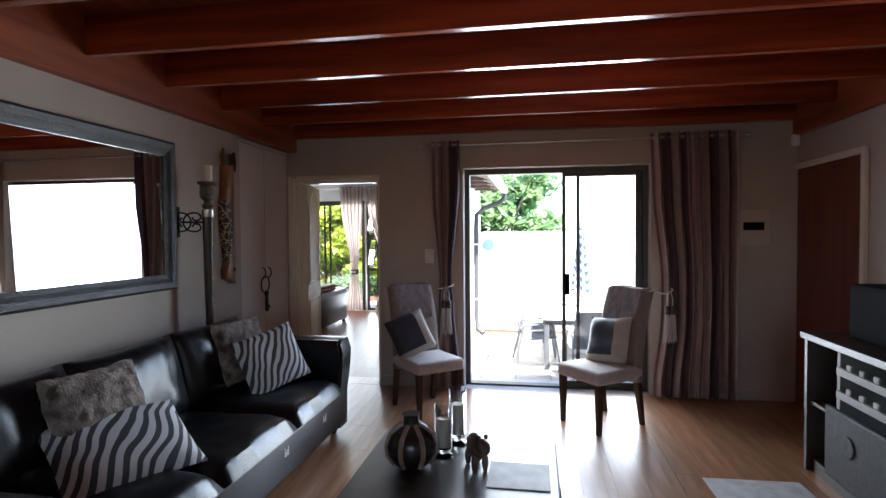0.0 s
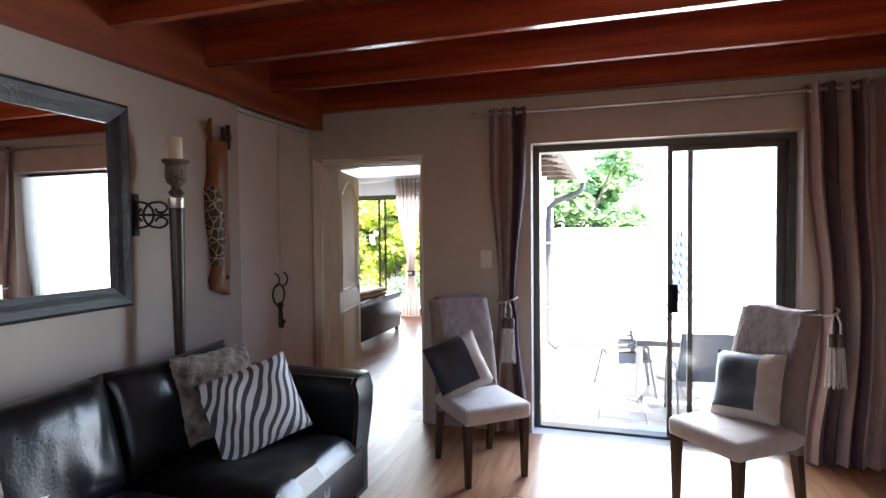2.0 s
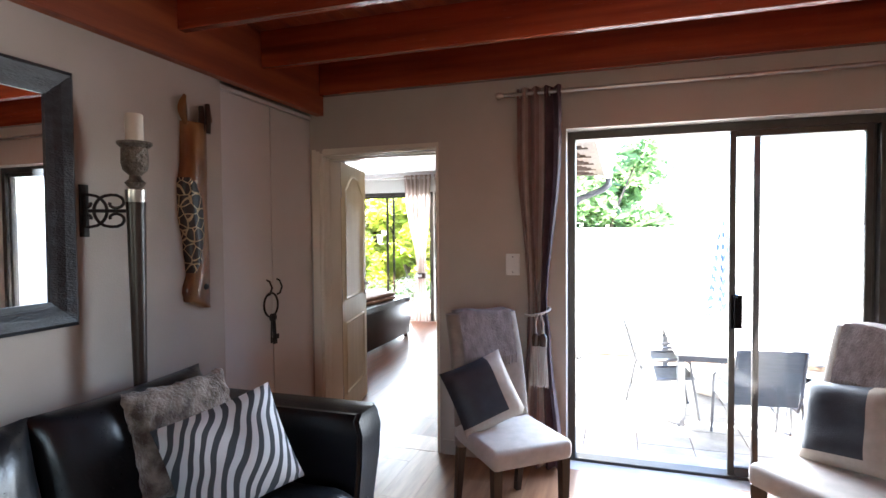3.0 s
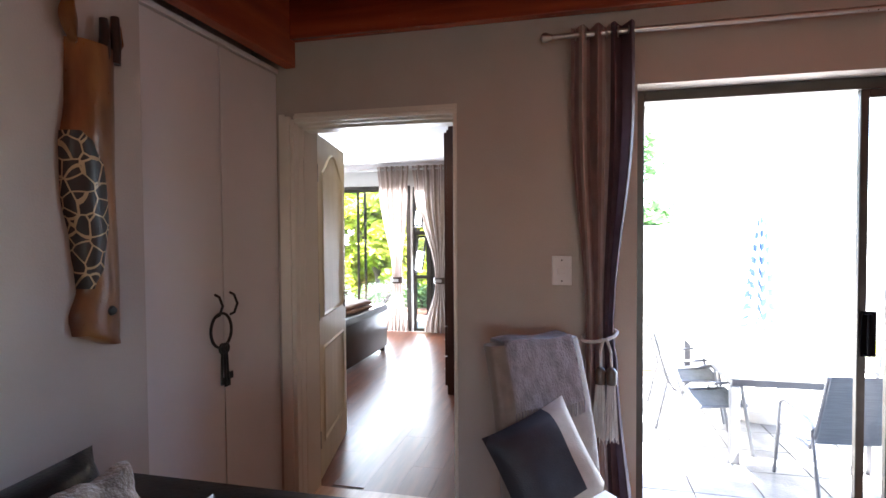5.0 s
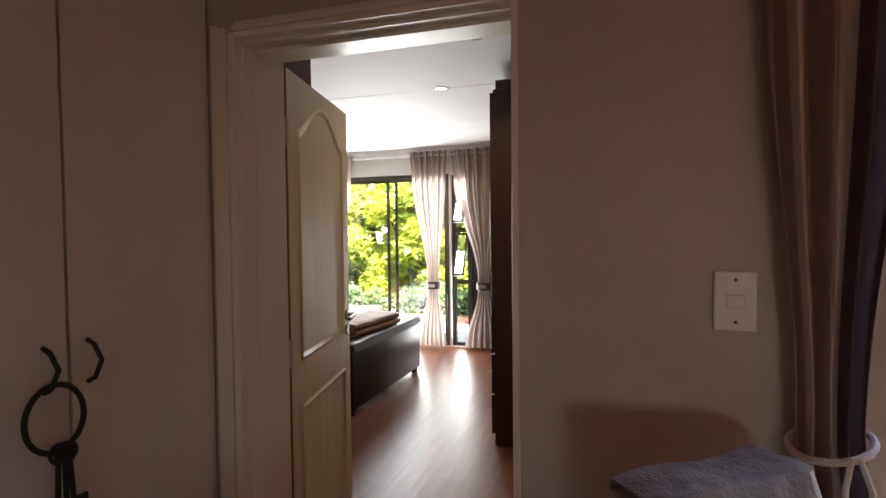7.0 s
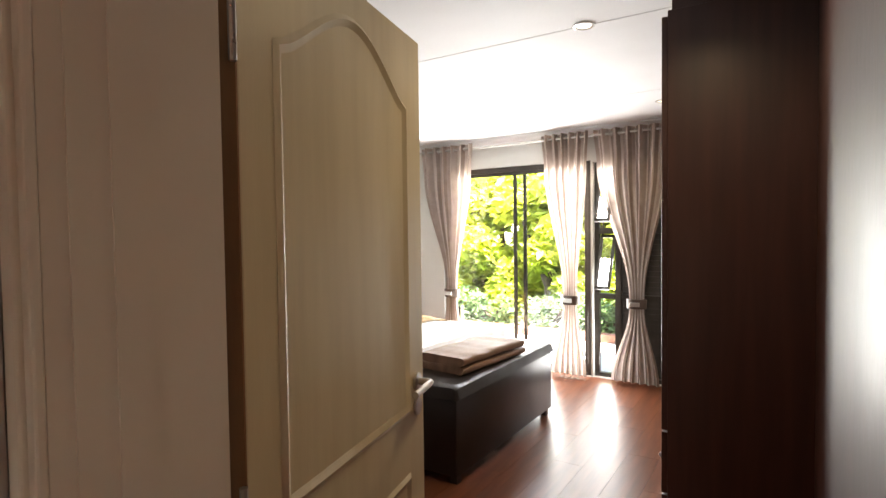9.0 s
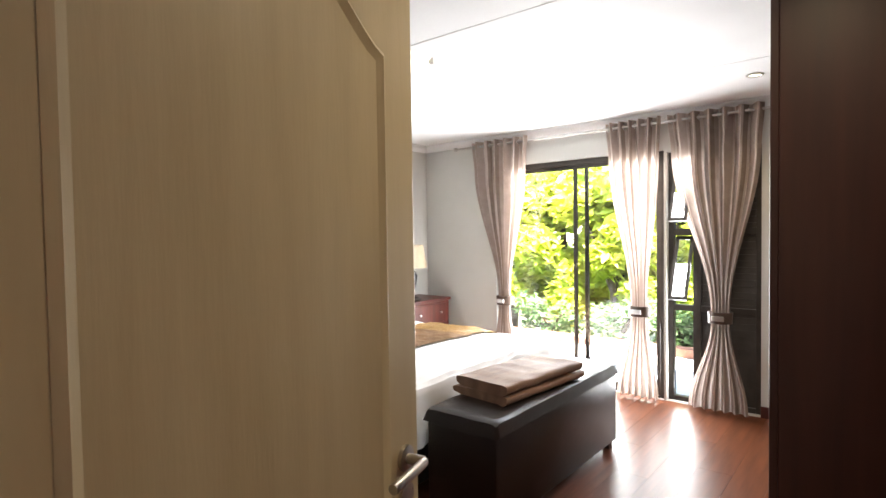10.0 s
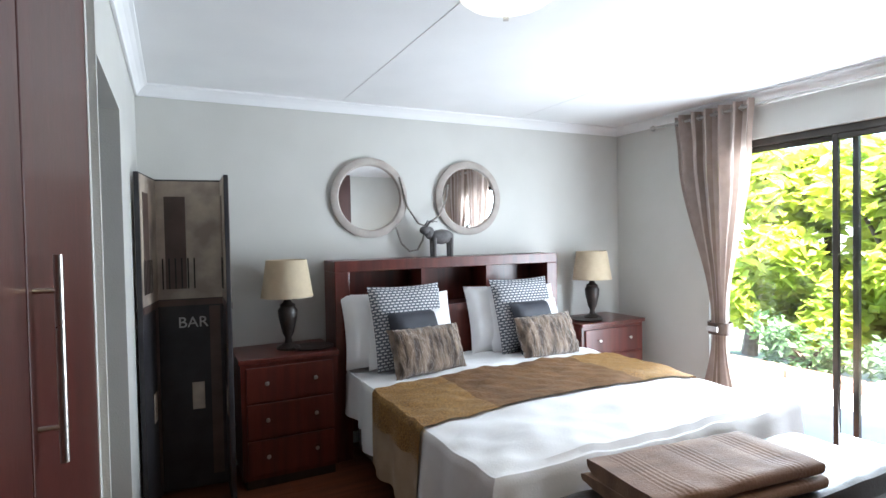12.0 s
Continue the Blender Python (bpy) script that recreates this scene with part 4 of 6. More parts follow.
for cx, side in ((-0.118, -1), (-0.058, 1)):
    bm = bmesh.new()
    c_scroll(bm, cx, 1.665, side)
    part("scroll", bm, M_IRON, ct, "black iron scroll", True)
part("bracket", tube(bmesh.new(), [(-0.160, -0.10, 1.60), (-0.160, -0.10, 1.73)], 0.008), M_IRON, ct)
part("wall_plate", B(-0.165, -0.12, 1.56, -0.158, -0.08, 1.77, bev=0.002), M_IRON, ct)
part("tie_bar", tube(bmesh.new(), [(-0.15, -0.09, 1.665), (0.0, 0, 1.665)], 0.007), M_IRON, ct)


# carved giraffe mask
gm = thing("giraffe_carving", "carved and polished wooden giraffe head hanging on the wall", "wall carving", Matrix.Translation((-2.42, 3.945, 0)))


def along(z, nodes):
    """Piecewise smooth profile through (z, value) nodes that rise in z."""
    for (za, va), (zb, vb) in zip(nodes, nodes[1:]):
        if za <= z <= zb:
            k = (z - za) / (zb - za)
            k = k * k * (3 - 2 * k)
            return va + (vb - va) * k
    return nodes[0][1] if z < nodes[0][0] else nodes[-1][1]


G_LEFT = ((1.105, 0.03), (1.15, -0.075), (1.20, -0.085), (1.29, -0.055), (1.42, -0.07), (1.58, -0.098), (1.72, -0.10), (1.86, -0.08), (2.04, -0.075))
G_RIGHT = ((1.105, 0.07), (1.15, 0.085), (1.35, 0.082), (1.60, 0.075), (1.86, 0.08), (2.04, 0.085))


def gir(bm, z0, z1, yl, yr, depth, n=44):
    def fn(u, v):
        z = z0 + (z1 - z0) * v
        l_, r_ = yl(z), yr(z)
        a = math.pi * u
        return Vector((depth * math.sin(a) ** 0.8 * (0.85 + 0.15 * math.sin(v * 3)), (l_ + r_) / 2 - (r_ - l_) / 2 * math.cos(a), z))
    grid(bm, 18, n, fn)
    bmesh.ops.recalc_face_normals(bm, faces=bm.faces)
    return bm


part("neck", gir(bmesh.new(), 1.105, 2.04, lambda z: along(z, G_LEFT), lambda z: along(z, G_RIGHT), 0.06), M_GIR, gm, "", True)
part("spotted_patch", gir(bmesh.new(), 1.29, 1.76, lambda z: along(z, G_LEFT) - 0.003, lambda z: along(z, ((1.29, -0.03), (1.36, 0.02), (1.5, 0.045), (1.66, 0.045), (1.73, 0.01), (1.76, -0.06))), 0.066), M_GIRSPOT, gm, "dark spots with pale outlines", True)
bm = bmesh.new()
grid(bm, 10, 12, lambda u, v: Vector((0.03 + 0.018 * math.sin(math.pi * u) * (1 if v < 0.98 else 0), -0.075 - 0.02 * math.sin(math.pi * v) + (0.065 * math.sin(math.pi * min(1, v * 0.92 + 0.08))) * (u - 0.35), 2.02 + 0.15 * v)))
bmesh.ops.solidify(bm, geom=bm.faces[:], thickness=0.012)
part("ear", bm, M_GIR, gm, "leaf-shaped hollow ear", True)
for dy, h in ((0.035, 2.13), (0.075, 2.15)):
    part("horn", tube(bmesh.new(), [(0.03, dy, 2.0), (0.035, dy * 1.05, 2.07), (0.03, dy * 1.1, h)], 0.020, 10, 0.013), M_DARKWOOD, gm, "dark stubby horn", True)
part("ear", tube(bmesh.new(), [(0.02, 0.075, 2.02), (0.03, 0.105, 2.07), (0.02, 0.11, 2.13)], 0.012, 8, 0.005), M_GIR, gm, "", True)
part("eye", lathe(bmesh.new(), [(0.001, 0), (0.016, 0.0), (0.012, 0.008), (0.001, 0.010)], 12), M_IRON, gm).matrix_local = Matrix.Translation((0.054, 0.02, 1.215)) @ Matrix.Rotation(radians(90), 4, "Y")


# upholstered chairs
def chair(m, seed, throw):
    t = thing("dining_chair", "high-backed upholstered chair with pale seat and dark wooden legs", "chair", m, "chairs by the patio door")
    part("seat", B(-0.235, -0.24, 0.385, 0.235, 0.24, 0.49, bev=0.03, seg=3), M_CANVAS, t, "pale oatmeal upholstered seat", True)
    def back(u, v):
        a = 2 * math.pi * u
        z = 0.36 + 0.73 * v
        yb = 0.20 + 0.12 * v * v + 0.02 * v
        cx, sx = math.cos(a), math.sin(a)
        w = 0.235 * (1 - 0.04 * v)
        return Vector((w * abs(cx) ** 0.3 * (1 if cx > 0 else -1), yb + 0.045 * abs(sx) ** 0.6 * (1 if sx > 0 else -1), z))
    bm = bmesh.new()
    vs = grid(bm, 28, 14, back)
    bm.faces.new([vs[i][14] for i in range(28)])
    bmesh.ops.remove_doubles(bm, verts=bm.verts, dist=0.001)
    bmesh.ops.recalc_face_normals(bm, faces=bm.faces)
    part("backrest", bm, M_TAUPE, t, "taupe linen backrest", True)
    for x, y, dy in ((-0.20, -0.20, 0), (0.20, -0.20, 0), (-0.20, 0.20, 0.06), (0.20, 0.20, 0.06)):
        bm = bmesh.new()
        a = [bm.verts.new((x + i, y + j, 0.39)) for i, j in ((-0.024, -0.024), (0.024, -0.024), (0.024, 0.024), (-0.024, 0.024))]
        b = [bm.verts.new((x + i, y + dy + j, 0)) for i, j in ((-0.016, -0.016), (0.016, -0.016), (0.016, 0.016), (-0.016, 0.016))]
        for i in range(4):
            bm.faces.new((b[i], b[(i + 1) % 4], a[(i + 1) % 4], a[i]))
        bm.faces.new(a), bm.faces.new(b[::-1])
        part("leg", bm, M_DARKWOOD, t)
    # throw over the backrest
    th = thing("throw", "mauve-grey woven throw with fringe over the chair's back", "throw", m)
    def drape(u, v):
        s = v * 0.62 - 0.31
        x = (u - 0.5) * 0.34 + throw
        z = 1.105 - max(0.0, abs(s) - 0.05)
        f = (z - 0.36) / 0.73
        yb = 0.20 + 0.12 * f * f + 0.02 * f
        side = -1 if s < 0 else 1
        y = yb + side * 0.054 * min(1, abs(s) / 0.05) ** 0.6
        return Vector((x, y + 0.004 * noise.noise(Vector((u * 8, v * 6, seed))), z + 0.006 * math.sin(u * 7)))
    bm = bmesh.new()
    grid(bm, 14, 30, drape)
    part("cloth", bm, M_THROWG, th, "", True)
    bm = bmesh.new()
    for k in range(24):
        x = (k / 23 - 0.5) * 0.34 + throw
        p = drape(k / 23, 0)
        tube(bm, [p, p + Vector((0.004 * math.sin(k * 2.1), -0.006, -0.05))], 0.0035, 4)
    part("fringe", bm, M_THROWG, th)
    return t


C1 = pose(-0.90, 4.46, 0, 0, 0, 40) @ Matrix.Diagonal((0.94, 1, 0.94, 1))
C2 = pose(0.49, 4.34, 0, 0, 0, -51) @ Matrix.Diagonal((0.96, 1, 0.95, 1))
chair(C1, 1, 0.0)
chair(C2, 2, 0.0)
def blockband(u, v):
    return 1 if (u > 0.68 or v < 0.16) else 0
cushion_thing("cushion", "charcoal cushion with a beige border on the pale chair", C1 @ pose(-0.05, 0.05, 0.50, 0, -16, 0) @ Matrix.Rotation(radians(-24), 4, "X"), 0.39, 0.38, 0.12, [M_NAVY, M_BLOCK], 0, 2, mi=blockband)
cushion_thing("cushion", "charcoal cushion with a beige border on the pale chair", C2 @ pose(0.0, 0.06, 0.49, 0, -7, 8) @ Matrix.Rotation(radians(-22), 4, "X"), 0.40, 0.39, 0.12, [M_NAVY, M_BLOCK], 0, 6, mi=blockband)

# coffee table and things on it
tb = thing("coffee_table", "low dark wooden coffee table with a pale metal edge", "table", Matrix.Translation((-0.35, 2.3, 0)))
part("tabletop", B(-0.46, -0.58, 0.36, 0.45, 0.58, 0.41, bev=0.008), M_DARKWOOD, tb)
part("edge_strip", B(0.453, -0.58, 0.365, 0.478, 0.05, 0.408, bev=0.003), M_STEEL, tb, "pale metal edge strip")
for x in (-0.40, 0.39):
    for y in (-0.52, 0.52):
        part("leg", B(x - 0.04, y - 0.04, 0, x + 0.04, y + 0.04, 0.36, bev=0.005), M_DARKWOOD, tb)
part("shelf", B(-0.40, -0.52, 0.10, 0.39, 0.52, 0.13, bev=0.004), M_DARKWOOD, tb)
v_ = thing("vase", "round black ceramic vase with rust and cream bands", "vase", Matrix.Translation((-0.57, 2.43, 0.41)))
prof = [(0.05, 0), (0.085, 0.02), (0.115, 0.07), (0.118, 0.11), (0.10, 0.155), (0.06, 0.185), (0.038, 0.195), (0.036, 0.235), (0.045, 0.245), (0.034, 0.245)]
part("body", lathe(bmesh.new(), prof, 28), M_CERAMIC, v_, "", True)
for a in range(7):
    bm = bmesh.new()
    an = a * 0.9
    tube(bm, [(r * math.cos(an) * 1.0, r * math.sin(an) * 1.0, z) for r, z in prof[1:7]], 0.012, 6)
    part("band", bm, M_BAND, v_, "rust and cream painted band", True)
for x, y, h, ch in ((-0.44, 2.55, 0.26, 0.16), (-0.395, 2.72, 0.29, 0.18)):
    h_ = thing("candle_glass", "clear glass cylinder with a white pillar candle", "candle", Matrix.Translation((x, y, 0.41)), "glass candle holders")
    part("foot", lathe(bmesh.new(), [(0.045, 0), (0.048, 0.008), (0.02, 0.02), (0.018, 0.035), (0.04, 0.045)], 20), M_VASEGLASS, h_, "", True)
    part("glass_cylinder", lathe(bmesh.new(), [(0.038, 0.045), (0.042, 0.05), (0.045, h), (0.042, h), (0.039, 0.055), (0.001, 0.053)], 24), M_VASEGLASS, h_, "", True)
    part("candle", lathe(bmesh.new(), [(0.001, 0.055), (0.033, 0.055), (0.033, ch + 0.03), (0.001, ch + 0.028)], 18), M_WAX, h_, "", True)
bm = bmesh.new()
for p, r in (((0, 0, 0.09), (0.045, 0.085, 0.06)), ((0, -0.09, 0.12), (0.032, 0.05, 0.038)), ((-0.02, -0.07, 0.155), (0.01, 0.008, 0.014)), ((0.02, -0.07, 0.155), (0.01, 0.008, 0.014)),
             ((-0.025, -0.045, 0.03), (0.016, 0.018, 0.045)), ((0.025, -0.045, 0.03), (0.016, 0.018, 0.045)), ((-0.025, 0.05, 0.03), (0.016, 0.018, 0.045)), ((0.025, 0.05, 0.03), (0.016, 0.018, 0.045))):
    bmesh.ops.create_icosphere(bm, subdivisions=2, radius=1, matrix=Matrix.LocRotScale(p, None, r))
ob = link_mesh("hippo_figurine", bm, M_HIPPO, None, "", True)
ob.matrix_world = pose(-0.27, 2.46, 0.418, 0, 0, 25)
tagged(ob, "small carved brown animal figurine on the coffee table", "figurine")
ob = link_mesh("placemat", B(-0.135, -0.13, 0, 0.135, 0.13, 0.005, bev=0.002), M_PAPER)
ob.matrix_world = pose(-0.075, 2.39, 0.4105, 0, 0, 0)
tagged(ob, "pale printed booklet lying on the coffee table", "booklet")
ob = link_mesh("floor_mat", B(-0.27, -0.42, 0, 0.27, 0.42, 0.008, bev=0.003), M_PAPER)
ob.matrix_world = pose(1.27, 3.02, 0.004, 0, 0, 2)
tagged(ob, "pale grey patterned mat on the wooden floor", "mat")

# media unit with drawers
mu = thing("media_cabinet", "dark wooden cabinet with pale grey wine rack and grey front", "cabinet", Matrix.Translation((1.66, 3.70, 0)))
part("top", B(-0.02, -1.6, 0.82, 0.56, 0.02, 0.86, bev=0.004), M_DARKWOOD, mu)
part("side_panel", B(0.0, -0.03, 0, 0.56, 0.0, 0.82), M_DARKWOOD, mu)
part("side_panel", B(0.0, -1.6, 0, 0.56, -1.57, 0.82), M_DARKWOOD, mu)
part("back_panel", B(0.53, -1.57, 0.06, 0.56, -0.03, 0.82), M_DARKWOOD, mu)
part("plinth", B(0.03, -1.57, 0, 0.53, -0.03, 0.08), M_DARKWOOD, mu)
part("upright", B(0.02, -0.36, 0.08, 0.53, -0.33, 0.82), M_RAIL, mu, "pale metal-faced upright")
for z in (0.56, 0.69):
    bm = bmesh.new()
    box(bm, 0.0, -1.0, z - 0.005, 0.02, -0.36, z + 0.035)
    for k in range(5):
        box(bm, 0.0, -0.98 + k * 0.12, z + 0.035, 0.02, -0.93 + k * 0.12, z + 0.07, bev=0.008)
    part("wine_rack_rail", bm, M_RAIL, mu, "pale grey scalloped wine rack rail")
fr = part("front_panel", B(-0.03, -1.0, 0.10, 0.0, -0.30, 0.50, bev=0.012), M_GREYMETAL, mu, "grey leather-look chest front")
part("round_latch", lathe(bmesh.new(), [(0.02, 0), (0.06, 0.0), (0.055, 0.01), (0.03, 0.012), (0.001, 0.006)], 24), M_GREYMETAL, fr, "", True).matrix_local = Matrix.Translation((-0.03, -0.55, 0.34)) @ Matrix.Rotation(radians(-90), 4, "Y")
part("shelf", B(0.02, -0.33, 0.42, 0.53, -0.03, 0.44), M_DARKWOOD, mu)
bx = thing("television", "black television and box on the cabinet", "television", Matrix.Translation((1.95, 3.1, 0.86)))
part("body", B(-0.14, -0.5, 0.0, 0.2, 0.42, 0.32, bev=0.02), M_BLACK, bx)
part("screen", B(-0.145, -0.46, 0.03, -0.139, 0.38, 0.29), M_BLACK, bx)
kt = thing("jar", "pale lidded jar standing on the black box", "jar", Matrix.Translation((1.95, 3.2, 1.18)))
part("body", lathe(bmesh.new(), [(0.03, 0), (0.05, 0.01), (0.052, 0.08), (0.035, 0.10)], 18), M_PLASTIC, kt, "", True)
part("lid", lathe(bmesh.new(), [(0.036, 0.10), (0.05, 0.105), (0.05, 0.15), (0.001, 0.155)], 18), M_GREYMETAL, kt, "", True)


# ---- bedroom ----
BX0, BX1, BY0, BY1, BZ = -5.66, -3.80, 7.44, 9.18, 0.62
bed = thing("bed", "double bed with mahogany bookcase headboard and dark base", "bed", Matrix.Translation((0, 0, 0)))
part("base", B(BX0, BY0 + 0.05, 0.08, BX1, BY1 - 0.05, 0.34, bev=0.01), M_BROWNLEATHER, bed)
part("mattress", B(BX0, BY0 + 0.02, 0.34, BX1, BY1 - 0.02, 0.575, bev=0.05, seg=3), M_WHITE, bed, "", True)
HB = part("headboard", B(-5.95, 7.36, 1.27, -5.67, 9.20, 1.345, bev=0.004), M_MAHOG, bed, "mahogany bookcase headboard")
hx0, hx1, hy0, hy1 = -5.95, -5.67, 7.36, 9.20
for ya in (hy0, hy1 - 0.10):
    part("side_post", B(hx0, ya, 0, hx1, ya + 0.10, 1.27, bev=0.004), M_MAHOG, HB)
for ya in (hy0 + 0.63, hy0 + 1.17):
    part("divider", B(hx0 + 0.03, ya, 1.0, hx1 - 0.002, ya + 0.04, 1.27), M_MAHOG, HB)
part("shelf", B(hx0 + 0.03, hy0 + 0.10, 0.95, hx1, hy1 - 0.10, 1.0), M_MAHOG, HB)
part("back_panel", B(hx0, hy0 + 0.10, 0.1, hx0 + 0.03, hy1 - 0.10, 1.27), M_MAHOG, HB)
part("front_panel", B(hx1 - 0.06, hy0 + 0.10, 0.2, hx1 - 0.02, hy1 - 0.10, 0.95), M_MAHOG, HB)


def drape_cloth(x0, x1, extra_foot, drop, lift, nx, ny, seed, wave=0.035):
    """Cloth over the bed's top that folds down both long sides and the foot."""
    w, xa = BY1 - BY0, x0
    lx = (x1 - x0) + extra_foot
    def fn(u, v):
        sx, sy = u * lx, v * (w + 2 * drop) - drop
        ox = max(0.0, sx - (x1 - x0))
        oy = -sy if sy < 0 else max(0.0, sy - w)
        sg = -1 if sy < 0 else 1
        x = xa + min(sx, x1 - x0)
        y = BY0 + min(max(sy, 0), w)
        d = max(ox, oy) if min(ox, oy) > 0 else ox + oy
        z = BZ + lift - 0.0 - max(0.0, d - 0.03)
        edge = min(1.0, d / 0.05)
        fx = wave * min(1, d * 3) * (0.5 + math.sin((x * 23 + seed)) * 0.5 + 0.6 * noise.noise(Vector((x * 6, 0, seed))))
        fy = wave * min(1, d * 3) * (0.5 + math.sin((y * 21 + seed)) * 0.5 + 0.6 * noise.noise(Vector((y * 6, 3, seed))))
        y += sg * ((0.03 + lift) * edge + fx + 0.10 * min(oy, ox)) if oy > 0 else 0
        x += ((0.03 + lift) * edge + fy) if ox > 0 else 0
        z += 0.02 * noise.noise(Vector((x * 3.2, y * 3.2, seed))) + 0.012 * noise.noise(Vector((x * 8, y * 8, seed))) + 0.006 * abs(noise.noise(Vector((x * 19, y * 11, seed + 2)))) * min(1, d * 4 + 0.3) + 0.03 * (1 - (2 * (min(max(sy, 0), w) / w) - 1) ** 2) * (1 if d == 0 else 0.0)
        return Vector((x, y, max(0.03, z)))
    bm = bmesh.new()
    grid(bm, nx, ny, fn)
    return bm


dv = link_mesh("duvet", drape_cloth(BX0 + 0.35, BX1, 0.34, 0.42, 0.0, 90, 120, 1.3, 0.035), M_WHITE, None, "", True)
tagged(dv, "white cotton duvet hanging in soft folds over the bed", "duvet")
sh = link_mesh("bed_sheet", drape_cloth(BX0, BX0 + 0.40, 0.0, 0.30, -0.008, 14, 60, 4.1), M_WHITE, None, "", True)
tagged(sh, "white sheet at the head of the bed", "sheet")
rn = thing("bed_runner", "bronze quilted satin runner with sequinned ends across the bed", "bed runner")
def runner(x0, x1, ya, yb, drop_left):
    def fn(u, v):
        w = BY1 - BY0
        s = ya + (yb - ya) * v
        x = x0 + (x1 - x0) * u
        oy = -s if s < 0 else max(0.0, s - w)
        sg = -1 if s < 0 else 1
        y = BY0 + min(max(s, 0), w)
        c_ = min(max(s, 0), w) / w
        z = BZ + 0.012 - max(0, oy - 0.03) + 0.02 * noise.noise(Vector((x * 3.2, y * 3.2, 1.3))) + 0.012 * noise.noise(Vector((x * 8, y * 8, 1.3))) + 0.03 * (1 - (2 * c_ - 1) ** 2) * (1 if oy == 0 else 0)
        z += 0.006 * abs(math.sin(x * 22 + y * 22)) * abs(math.sin(x * 22 - y * 22))
        y += sg * (0.045 * min(1, oy / 0.05) + 0.03 * min(1, oy * 3) * (0.6 + 0.5 * math.sin(x * 23 + 1.3))) if oy > 0 else 0
        return Vector((x, y, z))
    return fn
bm = bmesh.new()
grid(bm, 34, 60, runner(-5.06, -4.38, 0.38, BY1 - BY0 - 0.38, 0))
part("quilted_middle", bm, M_RUNNER, rn, "", True)
for a, b in ((-0.20, 0.38), (BY1 - BY0 - 0.38, BY1 - BY0 + 0.20)):
    bm = bmesh.new()
    grid(bm, 34, 24, runner(-5.06, -4.38, a, b, 0))
    part("sequin_band", bm, M_RUNNER_END, rn, "gold sequinned band", True)
for a, b in ((-0.46, -0.20), (BY1 - BY0 + 0.20, BY1 - BY0 + 0.46)):
    bm = bmesh.new()
    grid(bm, 34, 12, runner(-5.06, -4.38, a, b, 0))
    part("satin_border", bm, M_VALANCE, rn, "plain pale satin border", True)

ZB = 0.635
def bedpillow(label, x, y, w, h, t, mats, lean, turn=0.0, rough=0.0, seed=0, n=16, name="pillow", z=ZB, mi=None):
    return cushion_thing(name, label, pose(x, y, z, 0, 0, 90 + turn) @ Matrix.Rotation(radians(-lean), 4, "X"), w, h, t, mats, rough, seed, n=n, category="pillow" if name == "pillow" else "cushion", mi=mi)
for y0, sd_ in ((7.80, 1), (8.74, 2)):
    bedpillow("plump white cotton pillow against the headboard", -5.56, y0 - 0.04, 0.74, 0.50, 0.18, M_WHITE, 14, 0, 0, sd_)
    bedpillow("white cotton pillow in front of another pillow", -5.50, y0 + 0.06, 0.68, 0.49, 0.16, M_WHITE, 18, 3, 0, sd_ + 4)
    bedpillow("white and grey geometric key pattern cushion on the bed", -5.42, y0 + 0.02, 0.54, 0.56, 0.13, M_KEY, 16, 4, 0, sd_ + 8, name="cushion")
    bedpillow("grey and cream satin cushion on the bed", -5.31, y0 + 0.06, 0.44, 0.40, 0.11, [M_NAVY, M_WHITE], 20, 5, 0, sd_ + 12, name="cushion", mi=lambda u, v: 1 if u > 0.78 else 0)
    bedpillow("striped brown and grey faux fur cushion on the bed", -5.19, y0 + 0.04, 0.52, 0.31, 0.14, M_FUR2, 22, 6, 0.010, sd_ + 16, n=40, name="cushion")

# ottoman chest and folded throw
ot = thing("ottoman", "dark brown leather storage ottoman at the foot of the bed", "ottoman", Matrix.Translation((-3.435, 8.20, 0)))
part("body", B(-0.215, -0.735, 0.05, 0.215, 0.735, 0.50, bev=0.012), M_BROWNLEATHER, ot, "", True)
bm = bmesh.new()
grid(bm, 32, 90, lambda u, v: Vector(((u - 0.5) * 0.46, (v - 0.5) * 1.50, 0.505 + 0.075 * max(0.0, (1 - (2 * u - 1) ** 16) * (1 - (2 * v - 1) ** 40)) ** 0.4 + 0.005 * noise.noise(Vector((u * 4, v * 11, 2))))))
part("lid", bm, M_BROWNLEATHER, ot, "padded dark leather lid", True)
for x in (-0.17, 0.17):
    for y in (-0.68, 0.68):
        part("foot", B(x - 0.025, y - 0.025, 0, x + 0.025, y + 0.025, 0.05), M_DARKWOOD, ot)
ft = thing("folded_throw", "brown ribbed throw folded on the leather ottoman", "throw", pose(-3.45, 8.08, 0.58, 0, 0, -6))
